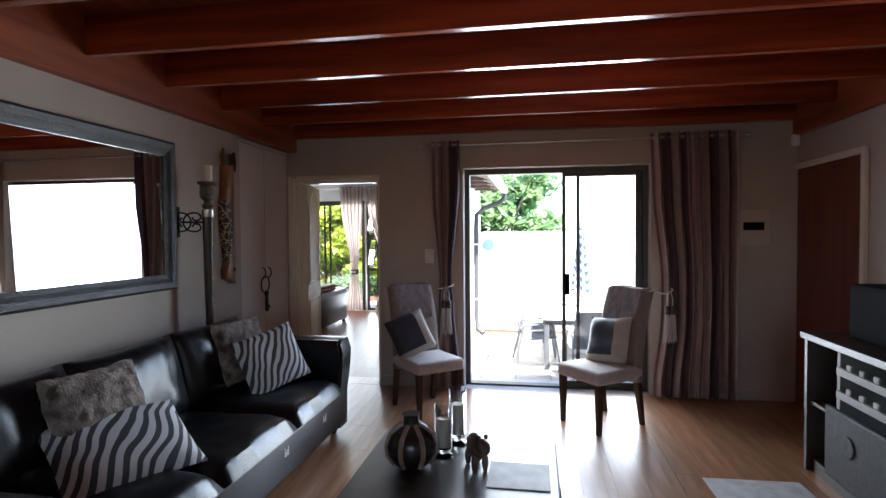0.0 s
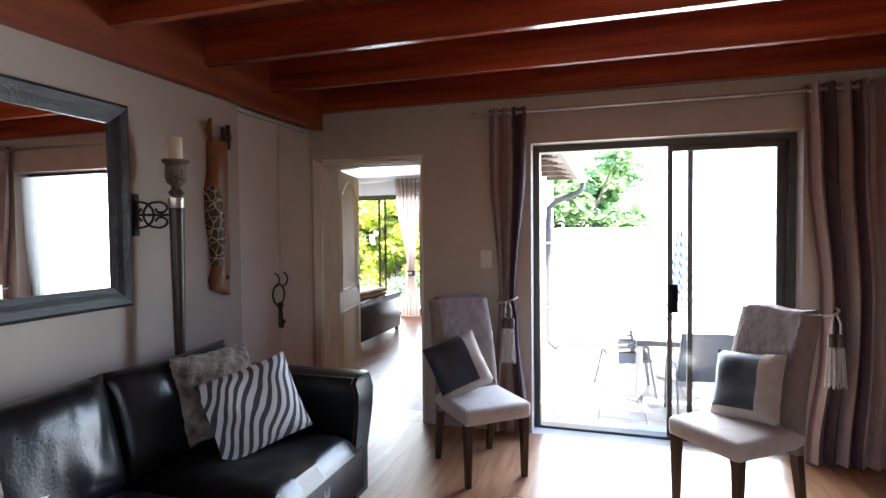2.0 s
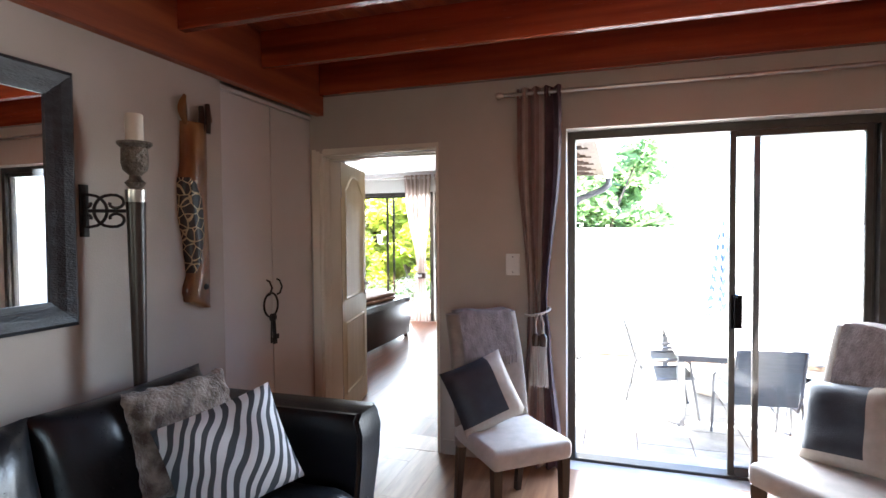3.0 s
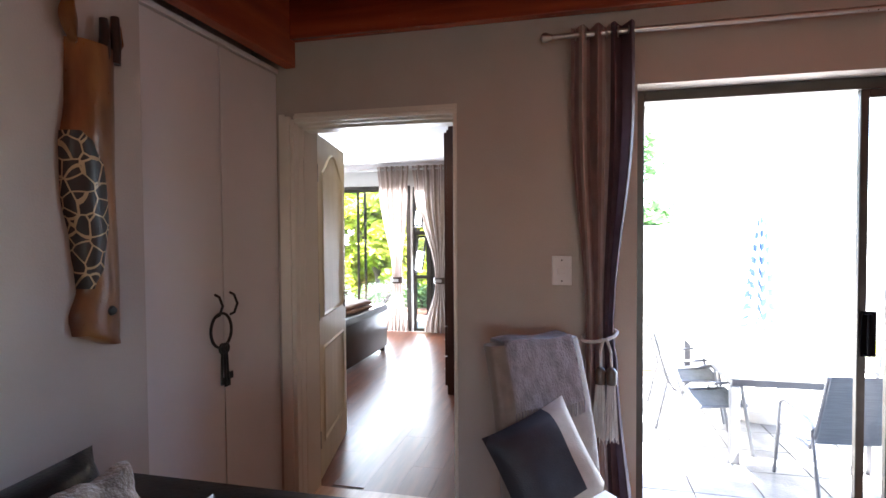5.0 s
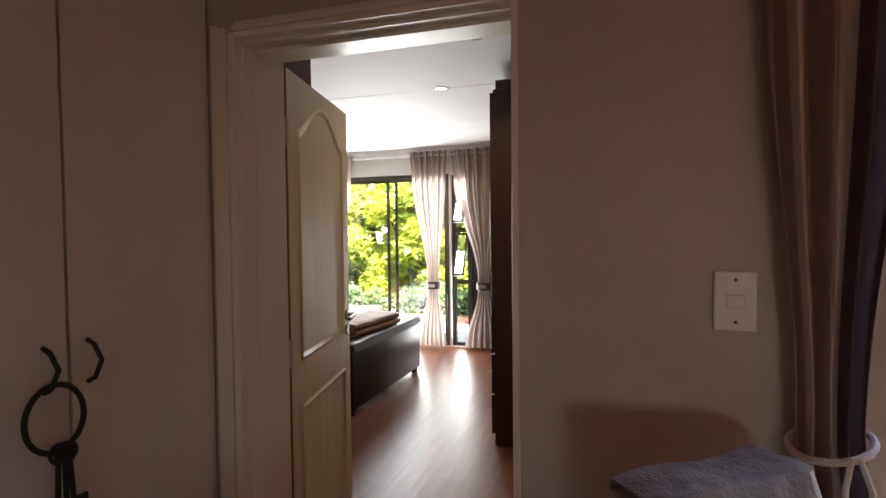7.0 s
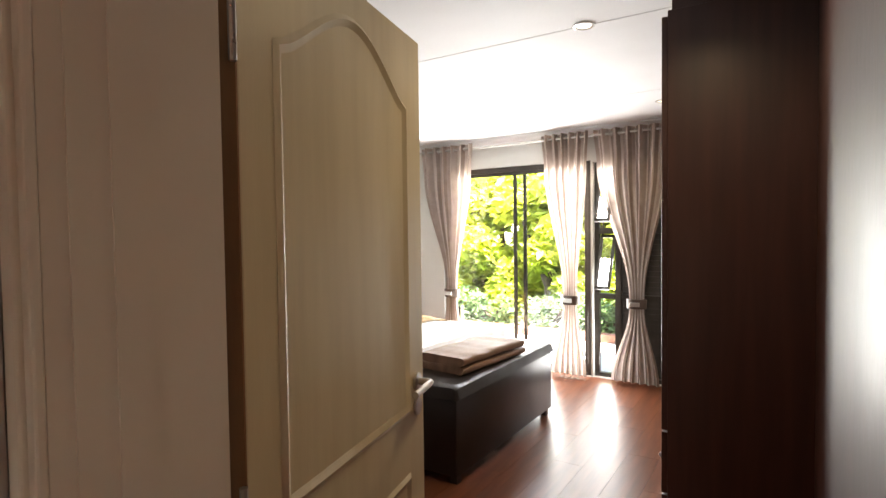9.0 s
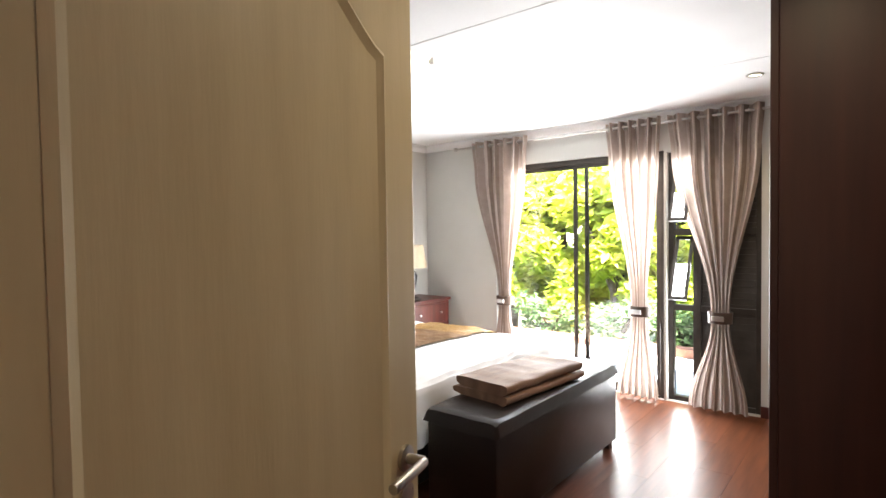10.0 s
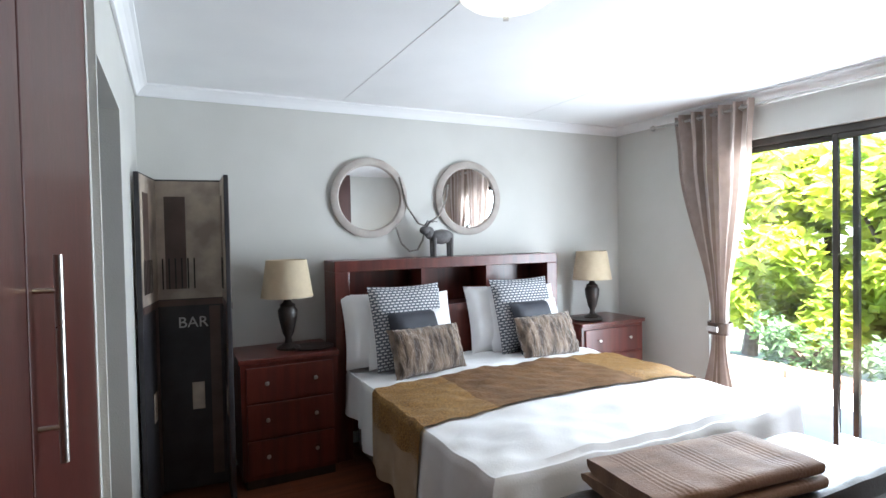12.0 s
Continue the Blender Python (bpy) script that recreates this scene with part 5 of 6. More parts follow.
for k, (w, l_, z0, z1) in enumerate(((0.38, 0.76, 0.0, 0.05), (0.36, 0.74, 0.048, 0.105))):
    def fold(u, v, w=w, l_=l_, z0=z0, z1=z1, k=k):
        a = 2 * math.pi * u
        cx, sx = math.cos(a), math.sin(a)
        return Vector((w / 2 * abs(cx) ** 0.35 * (1 if cx > 0 else -1), (v - 0.5) * l_ * (1 - 0.02 * abs(sx)) + 0.01 * math.sin(a * 2 + k), (z0 + z1) / 2 + (z1 - z0) / 2 * abs(sx) ** 0.5 * (1 if sx > 0 else -1) + 0.006 * noise.noise(Vector((cx * 2, v * 7, k))) + (0.0007 * math.sin(v * 210) if abs((v * 3.0) % 1.0 - 0.5) < 0.2 else 0.0)))
    bm = bmesh.new()
    vs = grid(bm, 30, 220, fold)
    bm.faces.new([vs[i][0] for i in range(30)][::-1]), bm.faces.new([vs[i][220] for i in range(30)])
    bmesh.ops.remove_doubles(bm, verts=bm.verts, dist=0.0005)
    bmesh.ops.recalc_face_normals(bm, faces=bm.faces)
    part("fold", bm, M_THROW, ft, "", True)


def nightstand(y0, y1, h):
    t = thing("nightstand", "mahogany chest of three drawers beside the bed", "nightstand", Matrix.Translation((-5.96, 0, 0)), "nightstands")
    part("body", B(0.01, y0, 0.06, 0.44, y1, h - 0.03), M_MAHOG, t)
    part("top", B(0.0, y0 - 0.012, h - 0.03, 0.465, y1 + 0.012, h, bev=0.005), M_MAHOG, t)
    part("plinth", B(0.03, y0 + 0.02, 0, 0.42, y1 - 0.02, 0.06), M_DARKWOOD, t)
    dh = (h - 0.03 - 0.10) / 3
    for k in range(3):
        z = 0.09 + k * dh
        d = part("drawer", B(0.441, y0 + 0.03, z, 0.457, y1 - 0.03, z + dh - 0.015, bev=0.003), M_MAHOG, t)
        for f_ in (0.25, 0.75):
            bm = lathe(bmesh.new(), [(0.005, 0), (0.006, 0.012), (0.013, 0.018), (0.012, 0.026), (0.001, 0.028)], 12)
            bmesh.ops.transform(bm, matrix=Matrix.Translation((0.457, y0 + (y1 - y0) * f_, z + dh / 2)) @ Matrix.Rotation(radians(90), 4, "Y"), verts=bm.verts)
            part("knob", bm, M_STEEL, d, "", True)


nightstand(6.74, 7.32, 0.79)
nightstand(9.32, 9.98, 0.77)
for y, z in ((7.06, 0.79), (9.62, 0.77)):
    lp = thing("table_lamp", "dark urn-shaped table lamp with a cream fabric shade", "lamp", Matrix.Translation((-5.73, y, z)), "bedside lamps")
    part("base", lathe(bmesh.new(), [(0.075, 0), (0.075, 0.012), (0.05, 0.025), (0.025, 0.04), (0.02, 0.07), (0.035, 0.10), (0.058, 0.20), (0.062, 0.25), (0.045, 0.275), (0.05, 0.285), (0.028, 0.30), (0.016, 0.33), (0.012, 0.40)], 22), M_BRONZE, lp, "", True)
    part("shade", lathe(bmesh.new(), [(0.165, 0.335), (0.128, 0.575), (0.124, 0.575), (0.161, 0.335)], 32), M_SHADE, lp, "", True)
    dsh = thing("dish", "small dark oval tray beside the lamp", "tray", Matrix.Translation((-5.66, y + (0.15 if y < 8 else -0.12), z)))
    part("tray", lathe(bmesh.new(), [(0.09, 0), (0.12, 0.004), (0.13, 0.014), (0.122, 0.014), (0.09, 0.008), (0.001, 0.008)], 24), M_BRONZE, dsh, "", True)

for y, z in ((7.71, 1.79), (8.54, 1.80)):
    rm = thing("round_mirror", "round wall mirror in a pale whitewashed frame above the bed", "mirror", Matrix.Translation((-5.958, y, z)) @ Matrix.Rotation(radians(90), 4, "Y"), "round mirrors")
    n = 48
    bm = bmesh.new()
    prof = [(0.295, 0), (0.295, 0.022), (0.28, 0.03), (0.245, 0.026), (0.235, 0.012), (0.235, 0)]
    rings = [[bm.verts.new((r * math.cos(2 * math.pi * i / n), r * math.sin(2 * math.pi * i / n), h)) for i in range(n)] for r, h in prof]
    for a, b in zip(rings, rings[1:]):
        for i in range(n):
            bm.faces.new((a[i], a[(i + 1) % n], b[(i + 1) % n], b[i]))
    part("mirror_frame", bm, M_MFRAME, rm, "", True)
    part("mirror_glass", lathe(bmesh.new(), [(0.001, 0.004), (0.236, 0.004), (0.236, 0.009), (0.001, 0.009)], n), M_MIRROR, rm, "clear mirror glass")
bm = bmesh.new()
for p, r in (((0, 0, 0.15), (0.05, 0.105, 0.058)), ((0, -0.13, 0.20), (0.032, 0.05, 0.035)), ((0, -0.10, 0.18), (0.03, 0.04, 0.05))):
    bmesh.ops.create_icosphere(bm, subdivisions=2, radius=1, matrix=Matrix.LocRotScale(p, None, r))
for x, y in ((-0.025, -0.07), (0.025, -0.07), (-0.025, 0.07), (0.025, 0.07)):
    tube(bm, [(x, y, 0.14), (x, y, 0)], 0.018, 8, 0.014)
for s in (-1, 1):
    tube(bm, [(s * 0.02, -0.13, 0.225), (s * 0.03, -0.10, 0.27), (s * 0.035, -0.05, 0.26)], 0.009, 6, 0.003)
ob = link_mesh("goat_figurine", bm, M_TOY, None, "", True)
ob.matrix_world = pose(-5.80, 8.22, 1.345, 0, 0, 0)
tagged(ob, "grey wooden goat figurine standing on the headboard", "figurine")
rp = thing("rope_cord", "pale cord hanging in a loop below the round mirrors", "cord", Matrix.Translation((-5.93, 0, 0)))
part("cord", tube(bmesh.new(), [(0.0, 7.94, 1.95), (0.01, 8.0, 1.72), (0.04, 8.07, 1.60), (0.06, 8.12, 1.58), (0.04, 8.25, 1.66), (0.02, 8.32, 1.78), (0.0, 8.35, 1.90)], 0.008, 6), M_ROPE, rp, "", True)
part("loop", tube(bmesh.new(), [(0.01, 7.90, 1.57), (0.02, 7.94, 1.45), (0.03, 8.0, 1.39), (0.04, 8.06, 1.40), (0.05, 8.10, 1.47), (0.06, 8.12, 1.57)], 0.008, 6), M_ROPE, rp, "", True)

# folding screen with a printed street scene
fs = thing("folding_screen", "three-panel folding screen printed with an old bar front", "screen")
pts = [(-5.30, 6.245), (-5.70, 6.31), (-5.66, 6.68), (-5.33, 6.675)]
for k, ((xa, ya), (xb, yb)) in enumerate(zip(pts, pts[1:])):
    L = math.hypot(xb - xa, yb - ya)
    pn = part("panel", B(0.004, -0.012, 0.03, L - 0.004, 0.012, 1.86, bev=0.003), M_SCREEN[1], fs)
    pn.matrix_local = Matrix.Translation((xa, ya, 0)) @ Matrix.Rotation(math.atan2(yb - ya, xb - xa), 4, "Z")
    for s in (-1, 1):
        y0, y1 = (0.012, 0.0145) if s > 0 else (-0.0145, -0.012)
        part("printed_wall", B(0.012, y0, 1.16, L - 0.012, y1, 1.85), M_SCREEN[0], pn, "pale printed stone wall")
        part("printed_balcony_door", B(L * 0.15, s * 0.0145, 1.22, L * 0.45, s * 0.017, 1.76), M_SCREEN[2], pn, "brown printed balcony door")
        for q in range(6):
            part("printed_railing", B(L * 0.1 + q * L * 0.09, s * 0.017, 1.22, L * 0.1 + q * L * 0.09 + 0.008, s * 0.019, 1.40), M_IRON, pn)
        part("printed_ledge", B(0.012, y0, 1.12, L - 0.012, s * 0.017, 1.155), M_SCREEN[2], pn)
        part("printed_pier", B(L * 0.76, y0, 0.1, L - 0.03, y1, 1.11), M_SCREEN[2], pn)
        part("printed_poster", B(L * 0.48, s * 0.0145, 0.50, L * 0.66, s * 0.016, 0.66), M_SCREEN[0], pn, "small printed poster")
    if k == 1:
        cu = bpy.data.curves.new("lettering", "FONT")
        cu.body, cu.size, cu.extrude, cu.align_x = "BAR", 0.09, 0.001, "CENTER"
        tmp = new("lettering", cu)
        dg = bpy.context.evaluated_depsgraph_get()
        me = bpy.data.meshes.new_from_object(tmp.evaluated_get(dg))
        bpy.data.objects.remove(tmp)
        me.materials.clear()
        me.materials.append(M_STEEL)
        le = new("lettering", me)
        le.parent = pn
        le.matrix_local = Matrix.Translation((L * 0.52, -0.0165, 0.99)) @ Matrix.Rotation(radians(90), 4, "X")
        le["label"] = "pale printed word BAR"


# wardrobes
def handle_bar(parent, p, q, out, r=0.007):
    p, q, o = Vector(p), Vector(q), Vector(out)
    d = (q - p).normalized()
    bm = tube(bmesh.new(), [p + o, q + o], r, 10)
    for s in (p + d * 0.06, q - d * 0.06):
        tube(bm, [s, s + o], r * 0.7, 8)
    part("handle", bm, M_STEEL, parent, "long brushed steel bar handle", True)


w1 = thing("wardrobe", "tall mahogany built-in wardrobe with bar handles", "wardrobe", Matrix.Translation((0, 6.20, 0)))
part("carcass", B(-3.97, -0.72, 0, -2.76, -0.022, BC - 0.01), M_WARDR, w1)
for xa, xb, hx in ((-3.97, -3.195, -3.235), (-3.19, -2.76, -2.83)):
    d = part("door", B(xa + 0.002, -0.02, 0.06, xb - 0.002, 0, BC - 0.02, bev=0.003), M_WARDR, w1)
    if xa < -3.5:
        handle_bar(d, (hx, 0, 1.13), (hx, 0, 1.48), (0, 0.035, 0))
w2 = thing("wardrobe", "tall dark wenge wardrobe with drawers beside the doorway", "wardrobe", Matrix.Translation((0, 7.25, 0)))
part("carcass", B(-2.055, 0, 0, -1.51, 1.5, 2.36, bev=0.003), M_WARD, w2)
part("crown", B(-2.04, 0.01, 2.36, -1.51, 1.5, 2.42), M_WARD, w2)
for k in range(3):
    y0 = 0.01 + k * 0.495
    d = part("door", B(-2.08, y0, 0.62, -2.056, y0 + 0.49, 2.34, bev=0.003), M_WARD, w2)
    handle_bar(d, (-2.08, y0 + 0.44, 1.2), (-2.08, y0 + 0.44, 1.6), (-0.03, 0, 0))
    for z in (0.08, 0.35):
        d = part("drawer", B(-2.08, y0, z, -2.056, y0 + 0.49, z + 0.26, bev=0.003), M_WARD, w2)
        part("knob", lathe(bmesh.new(), [(0.005, 0), (0.006, 0.012), (0.013, 0.018), (0.001, 0.026)], 12), M_STEEL, d, "", True).matrix_local = Matrix.Translation((-2.08, y0 + 0.08, z + 0.13)) @ Matrix.Rotation(radians(-90), 4, "Y")
# added dark panel over the wall return, in the wardrobe's veneer
w3 = thing("tall_panel", "tall dark panel covering the wall next to the doorway", "panel", Matrix.Translation((0, 0, 0)))
part("panel", B(-1.545, 5.42, 0, -1.502, 7.245, 2.36, bev=0.003), M_WARD, w3)

# bathroom window with blinds
bw = thing("window_2", "small window with white slatted blinds in the bathroom", "window", Matrix.Translation((-5.96, 0, 0)))
bw["kind"] = "structure"
part("window_sill", B(0.0, 5.35, 1.33, 0.05, 6.06, 1.50, bev=0.004), M_CEIL, bw)
for k in range(14):
    part("slat", B(0.01, 5.38, 1.53 + k * 0.032, 0.035, 6.04, 1.535 + k * 0.032, m=None), M_CEIL, bw)
part("window_frame", B(0.002, 5.36, 1.505, 0.008, 6.05, 2.0), M_ALU, bw)

# ceiling lights
for x, y in ((-2.48, 7.49), (-1.99, 6.55), (-2.47, 9.37)):
    sp = thing("ceiling_spotlight", "small recessed spotlight with a brushed metal ring", "spotlight", Matrix.Translation((x, y, BC - 0.004)), "ceiling spotlights")
    part("ring", lathe(bmesh.new(), [(0.036, 0), (0.042, -0.006), (0.052, -0.004), (0.053, 0.0)], 24), M_STEEL, sp, "", True)
    bl = new("spotlight_bulb", bpy.data.lights.new("spotlight_bulb", "SPOT"))
    bl.data.energy, bl.data.color, bl.data.spot_size, bl.data.spot_blend, bl.data.shadow_soft_size = 1.2, (1.0, 0.78, 0.48), radians(150), 0.8, 0.03
    bl.matrix_world = Matrix.Translation((x, y, BC - 0.03))
    part("lamp_glass", lathe(bmesh.new(), [(0.001, -0.001), (0.034, -0.002), (0.034, 0.0), (0.001, 0.0)], 20), M_BULB, sp)
dm = thing("ceiling_dome_light", "round opal glass ceiling light with metal clips", "ceiling light", Matrix.Translation((-3.97, 7.63, BC - 0.004)))
part("shade", lathe(bmesh.new(), [(0.001, -0.05), (0.06, -0.048), (0.12, -0.04), (0.17, -0.025), (0.195, -0.006), (0.195, 0.0)], 36), M_OPAL, dm, "", True)
for a in (0.5, 2.6, 4.7):
    part("clip", B(0.18, -0.012, -0.03, 0.205, 0.012, 0, m=Matrix.Rotation(a, 4, "Z")), M_STEEL, dm)


# ---- patio and garden ----
structure("patio_slab", B(-1.04, 5.35, -0.45, 9.0, 9.30, PG - 0.012), M_GROUT, "dark joint bed under the patio tiles", "patio")
structure("garden_terrace", B(-9.0, 10.40, -0.45, 9.0, 12.1, -0.06), M_CONC, "pale sunlit terrace outside the bedroom", "terrace")
structure("patio_step", B(-0.80, 5.35, -0.3, 1.3, 5.62, -0.02, bev=0.01), M_TILE, "slate-tiled step at the patio door", "step")
structure("patio_wall", B(-1.04, 9.30, -0.45, 9.0, 9.50, 1.52, bev=0.02), M_EXT, "whitewashed garden wall behind the patio", "wall")
structure("patio_wall_side", B(6.0, 4.6, -0.45, 6.2, 9.30, 1.9, bev=0.02), M_EXT, "whitewashed wall beside the patio", "wall")
structure("patio_wall_foot", B(-1.03, 9.26, PG, 6.0, 9.30, PG + 0.12), M_TILE, "dark tiled foot of the garden wall", "trim")
structure("wing_wall", B(-1.048, 5.42, -0.45, -1.03, 9.30, 2.75), M_EXT, "cream plastered outer wall of the bedroom wing", "wall")
ev = thing("roof_eave", "brown timber eave with a white gutter along the wing", "eave", Matrix.Translation((-0.12, 0, 0)))
bm = bmesh.new()
for k in range(9):
    box(bm, -0.90 + k * 0.055, 5.36, 2.34 - k * 0.018, -0.85 + k * 0.055, 9.25, 2.36 - k * 0.018)
part("soffit", bm, M_ROOF, ev)
for k in range(7):
    part("rafter", B(-0.90, 5.6 + k * 0.6, 2.22, -0.42, 5.66 + k * 0.6, 2.30), M_ROOF, ev)
part("gutter", B(-0.42, 5.36, 2.14, -0.33, 8.92, 2.24, bev=0.02), M_EXT, ev)
part("downpipe", tube(bmesh.new(), [(-0.375, 8.87, 2.16), (-0.375, 8.87, 2.06), (-0.45, 8.87, 2.0), (-0.72, 8.87, 1.90), (-0.83, 8.87, 1.80), (-0.84, 8.87, 1.6), (-0.84, 8.87, 0.1), (-0.82, 8.85, -0.08), (-0.72, 8.8, -0.14)], 0.04, 12), M_GREYMETAL, ev, "", True)
for z in (0.4, 1.3):
    part("pipe_clip", B(-0.90, 8.83, z, -0.80, 8.91, z + 0.03), M_MFRAME, ev)
ln = thing("wall_lantern", "black coach lantern on the plastered wall", "lantern", Matrix.Translation((-1.03, 6.85, 1.92)))
part("bracket", tube(bmesh.new(), [(0.0, 0, 0.24), (0.06, 0, 0.30), (0.13, 0, 0.28), (0.14, 0, 0.22)], 0.012), M_IRON, ln)
part("roof", lathe(bmesh.new(), [(0.085, 0.13), (0.06, 0.17), (0.02, 0.21), (0.01, 0.23)], 6, 0.14), M_IRON, ln)
part("glass", lathe(bmesh.new(), [(0.045, -0.05), (0.07, 0.13), (0.068, 0.13), (0.043, -0.05)], 6, 0.14), M_VASEGLASS, ln)
for k in range(6):
    a = k * math.pi / 3
    part("bar", tube(bmesh.new(), [(0.14 + 0.047 * math.cos(a), 0.047 * math.sin(a), -0.05), (0.14 + 0.072 * math.cos(a), 0.072 * math.sin(a), 0.13)], 0.005, 5), M_IRON, ln)
part("finial", lathe(bmesh.new(), [(0.004, -0.12), (0.02, -0.09), (0.03, -0.06), (0.047, -0.05)], 6, 0.14), M_IRON, ln)
tagged(link_mesh("wall_plaque", lathe(bmesh.new(), [(0.001, 0), (0.10, 0), (0.10, 0.015), (0.001, 0.02)], 24), M_BLUE, None, "", True), "round blue plaque on the garden wall", "plaque").matrix_world = Matrix.Translation((-0.80, 9.30, 1.30)) @ Matrix.Rotation(radians(90), 4, "X")

TZ = 0.46
pt = thing("patio_table", "rectangular patio table with a pale top and grey legs", "table", Matrix.Translation((0, 0, PG)))
TX0, TX1, TY0, TY1 = 0.08, 1.02, 6.62, 8.35
part("tabletop", B(TX0, TY0, TZ - PG - 0.03, TX1, TY1, TZ - PG, bev=0.01), M_PTABLE, pt)
part("apron", B(TX0 + 0.03, TY0 + 0.03, TZ - PG - 0.08, TX1 - 0.03, TY1 - 0.03, TZ - PG - 0.031), M_GREYFRAME, pt)
for x in (TX0 + 0.05, TX1 - 0.05):
    for y in (TY0 + 0.05, TY1 - 0.05):
        part("leg", B(x - 0.03, y - 0.03, 0, x + 0.03, y + 0.03, TZ - PG - 0.08, bev=0.006), M_GREYFRAME, pt)


def patio_chair(m, label):
    t = thing("patio_chair", label, "chair", m, "patio chairs")
    for s in (-1, 1):
        part("side_frame", tube(bmesh.new(), [(s * 0.24, -0.26, 0), (s * 0.24, -0.20, 0.36), (s * 0.24, -0.18, 0.50), (s * 0.24, -0.12, 0.53), (s * 0.24, 0.18, 0.50), (s * 0.24, 0.22, 0.46)], 0.012, 8), M_GREYFRAME, t, "", True)
        part("back_post", tube(bmesh.new(), [(s * 0.23, -0.22, 0.36), (s * 0.23, 0.16, 0.33), (s * 0.23, 0.22, 0.42), (s * 0.22, 0.33, 0.80)], 0.012, 8), M_GREYFRAME, t, "", True)
        part("rear_leg", tube(bmesh.new(), [(s * 0.24, 0.20, 0.45), (s * 0.24, 0.30, 0)], 0.012, 8), M_GREYFRAME, t, "", True)
    bm = bmesh.new()
    grid(bm, 10, 24, lambda u, v: Vector(((u - 0.5) * 0.45, -0.23 + 0.40 * min(1, v * 2) if v < 0.5 else 0.17 + 0.155 * (v - 0.5) * 2, 0.365 - 0.03 * math.sin(math.pi * min(1, v * 2)) if v < 0.5 else 0.36 + 0.44 * (v - 0.5) * 2)))
    r = bmesh.ops.solidify(bm, geom=bm.faces[:], thickness=0.006)
    part("sling", bm, M_MESH, t, "grey mesh sling seat", True)


patio_chair(pose(0.02, 7.05, PG, 0, 0, 95), "grey metal patio chair with mesh sling beside the table")
patio_chair(pose(0.02, 7.75, PG, 0, 0, 88), "grey metal patio chair with mesh sling beside the table")
patio_chair(pose(0.62, 6.35, PG, 0, 0, 186), "grey metal patio chair turned towards the table")
patio_chair(pose(1.25, 7.2, PG, 0, 0, -92), "grey metal patio chair on the far side of the table")
patio_chair(pose(2.0, 8.2, PG, 0, 0, -130), "grey metal patio chair standing away from the table")

um = thing("parasol", "closed blue and white striped parasol standing through the table", "parasol", Matrix.Translation((0.64, 7.82, PG)))
part("base", lathe(bmesh.new(), [(0.27, 0), (0.28, 0.03), (0.26, 0.09), (0.06, 0.13), (0.04, 0.25), (0.02, 0.26)], 30), M_CONC, um, "pale concrete base", True)
part("pole", tube(bmesh.new(), [(0, 0, 0.2), (0, 0, 1.85)], 0.018, 10), M_PLASTIC, um, "", True)
bm = bmesh.new()
def canopy(u, v):
    a = 2 * math.pi * u
    z = 1.83 - 1.02 * v
    r = 0.012 + 0.155 * v ** 0.9 * (0.72 + 0.28 * math.cos(8 * a + 2.0 * v))
    return Vector((r * math.cos(a + 0.25 * v), r * math.sin(a + 0.25 * v), z + 0.05 * math.cos(8 * a) * v))
grid(bm, 64, 36, canopy, mi=lambda u, v: int(v * 18 + (0.5 if int(u * 8) % 2 else 0)) % 2)
part("canopy", bm, [M_BLUE, M_UWHITE], um, "blue and white striped cloth", True)
part("finial", lathe(bmesh.new(), [(0.012, 1.83), (0.018, 1.86), (0.004, 1.90)], 10), M_PLASTIC, um)


# planting
def leaf_cloud(bm, clumps, count, size, rnd):
    for _ in range(count):
        c, r = rnd.choice(clumps)
        d = Vector((rnd.gauss(0, 1), rnd.gauss(0, 1), rnd.gauss(0, 1))).normalized() * (rnd.random() ** 0.4)
        p = Vector((c[0] + d.x * r[0], c[1] + d.y * r[1], c[2] + d.z * r[2]))
        q = Euler((rnd.uniform(-1, 1), rnd.uniform(-1, 1), rnd.uniform(0, 6.28))).to_matrix()
        s = size * rnd.uniform(0.6, 1.4)
        v = [bm.verts.new(p + q @ Vector(k)) for k in ((0, -s, 0), (s * 0.45, -s * 0.1, s * 0.12), (0, s, 0), (-s * 0.45, -s * 0.1, s * 0.12))]
        bm.faces.new(v[:3]), bm.faces.new((v[0], v[2], v[3]))


def plant(name, label, cat, base, trunk_h, clumps, count, size, m, seed):
    rnd = random.Random(seed)
    t = thing(name, label, cat, Matrix.Translation(base))
    bm = bmesh.new()
    tube(bm, [(0, 0, 0), (0.05, 0.02, trunk_h * 0.5), (0, 0.05, trunk_h)], 0.10, 8, 0.05)
    for c, r in clumps[:6]:
        tube(bm, [(0, 0.03, trunk_h * 0.75), (c[0] * 0.5, c[1] * 0.5, (trunk_h + c[2]) / 2), c], 0.04, 6, 0.012)
    part("trunk", bm, M_BARK, t)
    bm = bmesh.new()
    leaf_cloud(bm, clumps, count, size, rnd)
    part("crown", bm, m, t)


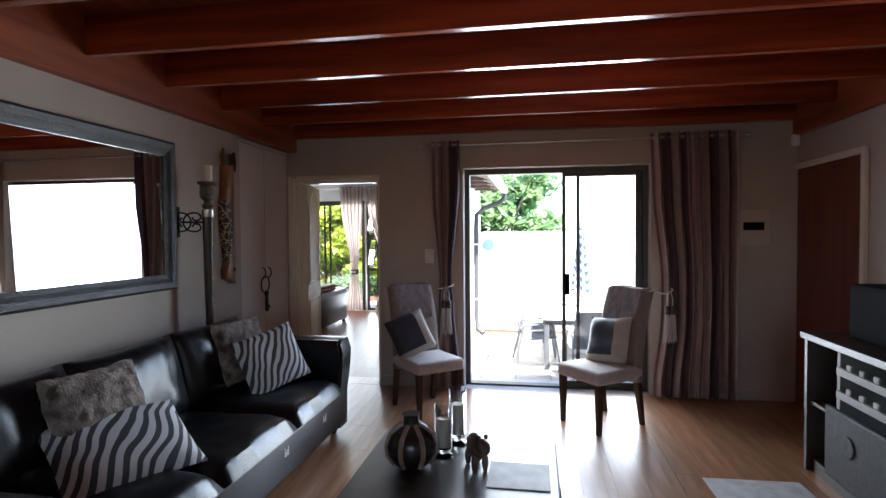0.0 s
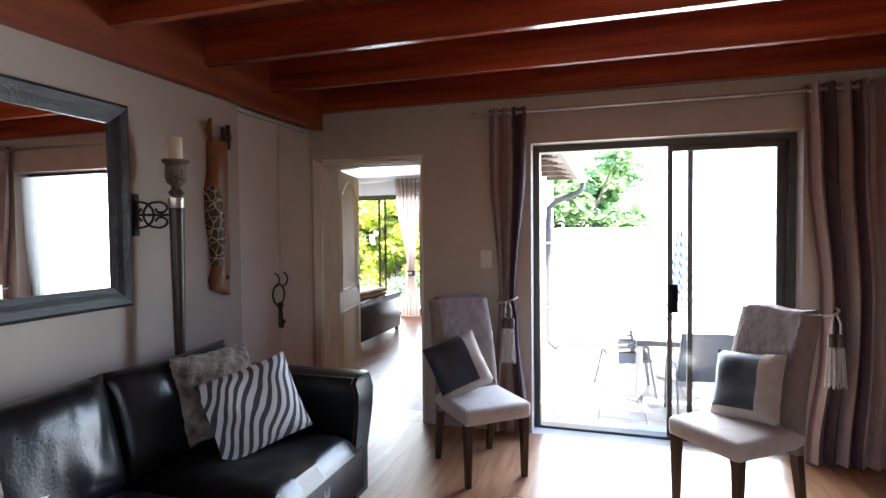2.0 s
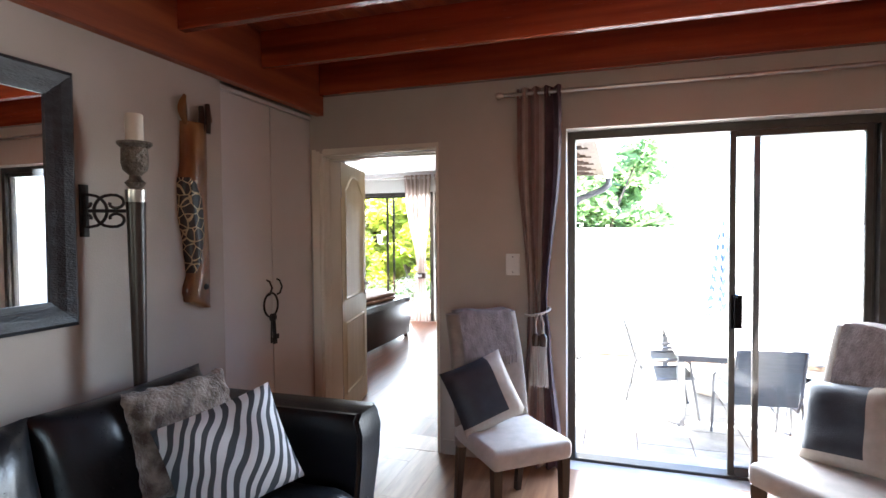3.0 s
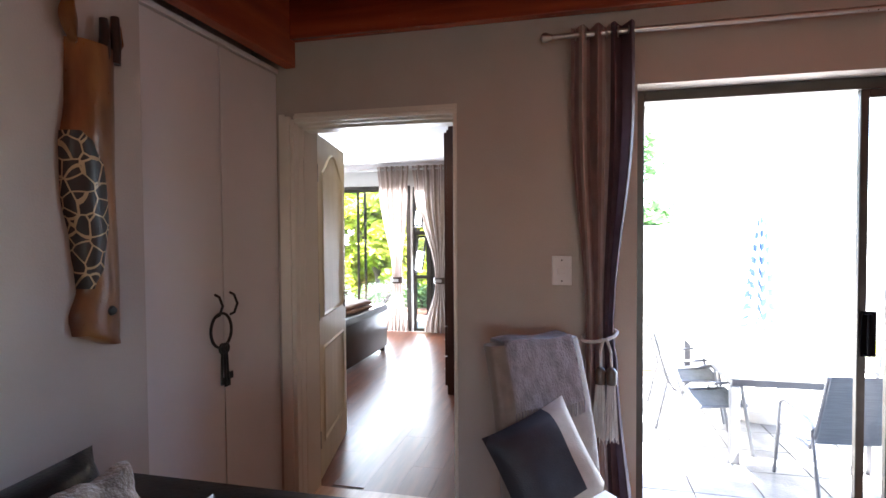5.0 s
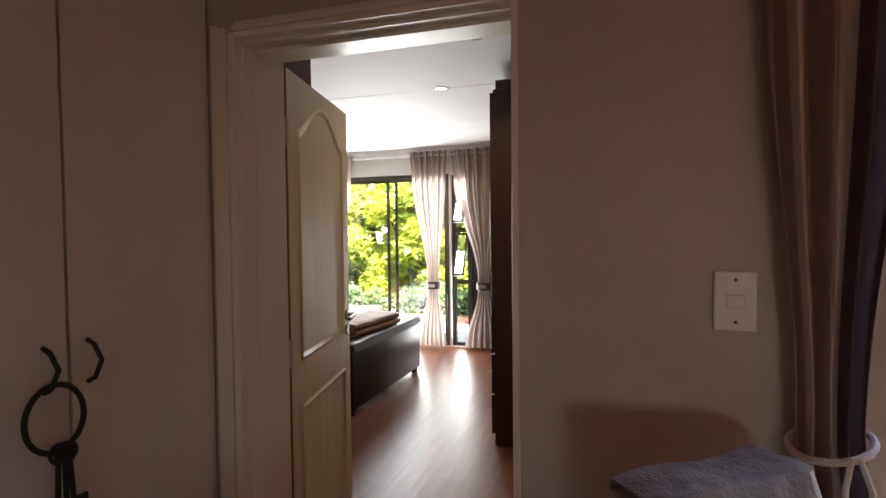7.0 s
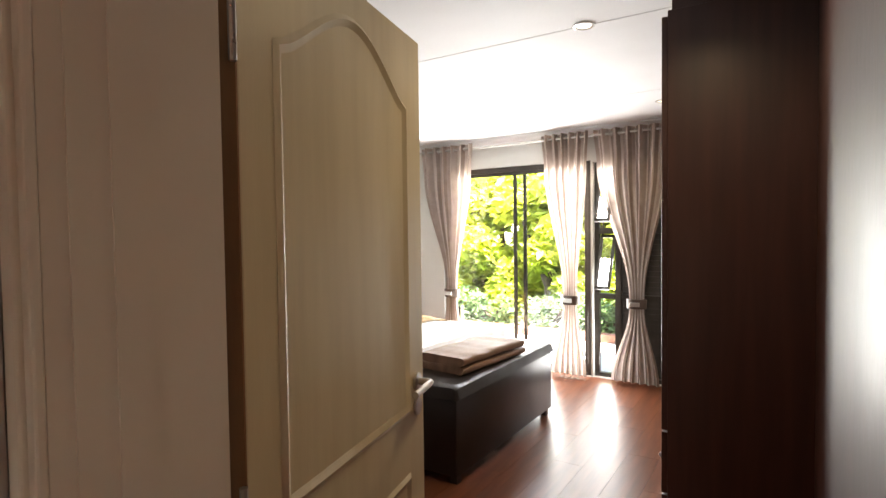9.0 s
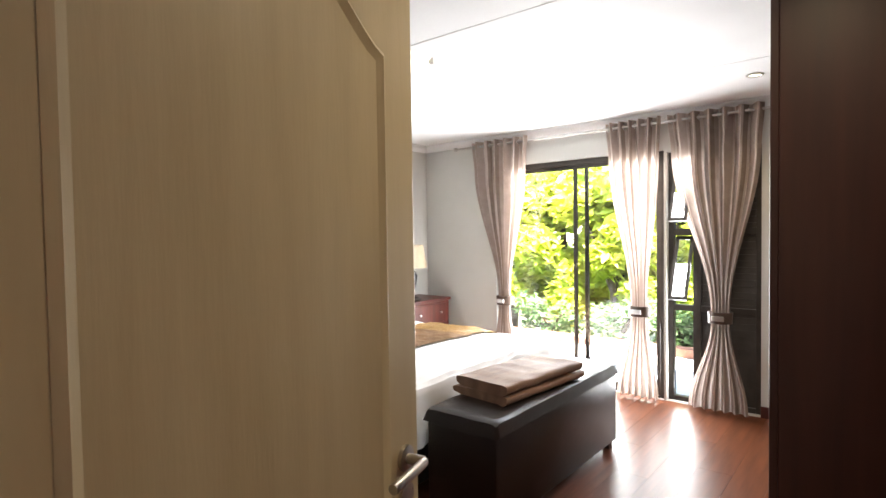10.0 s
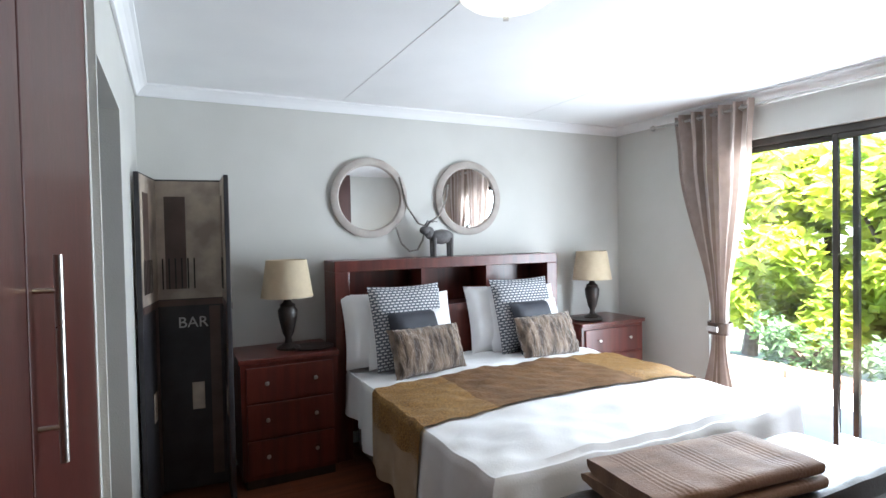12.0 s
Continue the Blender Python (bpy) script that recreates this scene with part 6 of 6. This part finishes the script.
rnd0 = random.Random(5)
for k, x in enumerate((-6.6, -5.7, -4.9, -4.1, -3.3, -2.5)):
    cl_ = [((rnd0.uniform(-0.6, 0.6), rnd0.uniform(-0.2, 0.5), rnd0.uniform(0.4, 2.35)), (rnd0.uniform(0.3, 0.5), 0.35, rnd0.uniform(0.25, 0.45))) for _ in range(13)]
    plant("bush", "dense yellow-green garden bush outside the bedroom", "bush", (x, 13.0 + 0.2 * (k % 2), -0.1), 0.9, cl_, 6500, 0.115, M_LEAF, 20 + k)
for k, (x, y, s) in enumerate(((-5.6, 12.5, 0.5), (-4.6, 12.45, 0.6), (-3.7, 12.5, 0.5), (-2.9, 12.5, 0.5))):
    cl_ = [((rnd0.uniform(-0.4, 0.4), rnd0.uniform(-0.15, 0.15), rnd0.uniform(0.1, s)), (0.22, 0.2, 0.2)) for _ in range(8)]
    plant("shrub", "low dark green shrub in front of the bushes", "shrub", (x, y, -0.1), 0.15, cl_, 700, 0.06, M_LEAF2, 40 + k)
for k in range(8):
    structure("planter_edge", B(-7.0 + k * 0.7, 12.1, -0.2, -6.31 + k * 0.7, 12.25, 0.05, bev=0.015), M_BRICK, "low brick edge of the planting bed", "kerb")
for k, (x, y, h) in enumerate(((-0.75, 11.6, 1.5), (-0.35, 13.0, 1.8), (-1.7, 12.2, 1.7), (-2.6, 14.0, 2.0))):
    cl_ = [((rnd0.uniform(-0.9, 0.9), rnd0.uniform(-0.6, 0.6), rnd0.uniform(1.2, 3.4)), (rnd0.uniform(0.35, 0.6), 0.45, rnd0.uniform(0.3, 0.5))) for _ in range(16)]
    plant("tree", "green garden tree behind the whitewashed wall", "tree", (x, y, -0.45), h, cl_, 3600, 0.11, M_LEAF2, 60 + k)
pp = thing("potted_palm", "small potted palm with arching green fronds", "plant", Matrix.Translation((2.1, 8.85, PG)))
part("pot", lathe(bmesh.new(), [(0.13, 0), (0.20, 0.30), (0.21, 0.32), (0.18, 0.32), (0.16, 0.26), (0.001, 0.26)], 22), M_CONC, pp, "", True)
for k in range(14):
    a = k * 2.4
    R = 0.35 + 0.2 * ((k * 7) % 5) / 5
    bm = bmesh.new()
    grid(bm, 2, 10, lambda u, v: Vector((R * v * math.cos(a) + (u - 0.5) * 0.06 * math.sin(math.pi * min(1, v + 0.05)) * -math.sin(a), R * v * math.sin(a) + (u - 0.5) * 0.06 * math.sin(math.pi * min(1, v + 0.05)) * math.cos(a), 0.26 + 0.75 * v - 0.55 * v * v + 0.02 * abs(u - 0.5))))
    part("frond", bm, M_LEAF, pp)

# ---- floor planks and patio tiles ----
def plank_floor(name, label, x0, x1, y0, y1, mtl):
    fl = structure(name, B(x0, y0, -0.2, x1, y1, -0.004), M_GROUT, label, "floor")
    W, L = 0.192, 1.28
    me = {}
    def mesh_for(l_):
        k = round(l_, 2)
        if k not in me:
            bm = B(0.0006, 0.0006, -0.004, W - 0.0006, k - 0.0006, 0.0)
            m_ = bpy.data.meshes.new("plank")
            bm.to_mesh(m_)
            bm.free()
            m_.materials.append(mtl)
            me[k] = m_
        return me[k]
    i, x = 0, x0
    while x < x1 - 0.02:
        y = y0 - (i * 0.47) % L
        while y < y1:
            a, b = max(y, y0), min(y + L, y1)
            if b - a > 0.04:
                ob = new("plank", mesh_for(b - a))
                ob.parent = fl
                ob.location = (x, a, 0)
            y += L
        x += W
        i += 1
    return fl


plank_floor("floor_living", "warm brown oak laminate floor with a satin sheen", -2.42, 2.24, -2.6, 5.14, M_FLOOR)
plank_floor("floor_bedroom", "red-brown laminate floor with a satin sheen", -5.96, -1.50, 5.385, 10.15, M_FLOORB)
structure("threshold_patio", B(-0.68, 5.14, -0.2, 1.03, 5.41, 0.0), M_CONC, "pale threshold of the patio door", "threshold")
structure("threshold_door", B(-2.38, 5.14, -0.2, -1.515, 5.385, 0.001), M_FLOOR, "laminate strip in the doorway", "threshold")
structure("threshold_garden", B(-5.0, 10.15, -0.2, -2.55, 10.40, 0.0), M_CONC, "pale threshold of the garden door", "threshold")
structure("floor_bathroom", B(-5.96, 4.05, -0.2, -2.75, 5.383, -0.002), M_CONC, "pale bathroom floor", "floor")
structure("floor_closet", B(-2.62, 4.16, -0.2, -2.42, 5.14, -0.002), M_GROUT, "floor under the closet", "floor")
ps = bpy.data.objects["patio_slab"]
bm = B(0.004, 0.004, -0.012, 0.396, 0.396, 0.0, bev=0.003, seg=1)
tile = bpy.data.meshes.new("tile")
bm.to_mesh(tile)
bm.free()
tile.materials.append(M_TILE)
for i in range(17):
    for j in range(10):
        if 5.35 + j * 0.4 < 8.9:
            ob = new("tile", tile)
            ob.parent = ps
            ob.location = (-1.03 + i * 0.4, 5.35 + j * 0.4, PG)
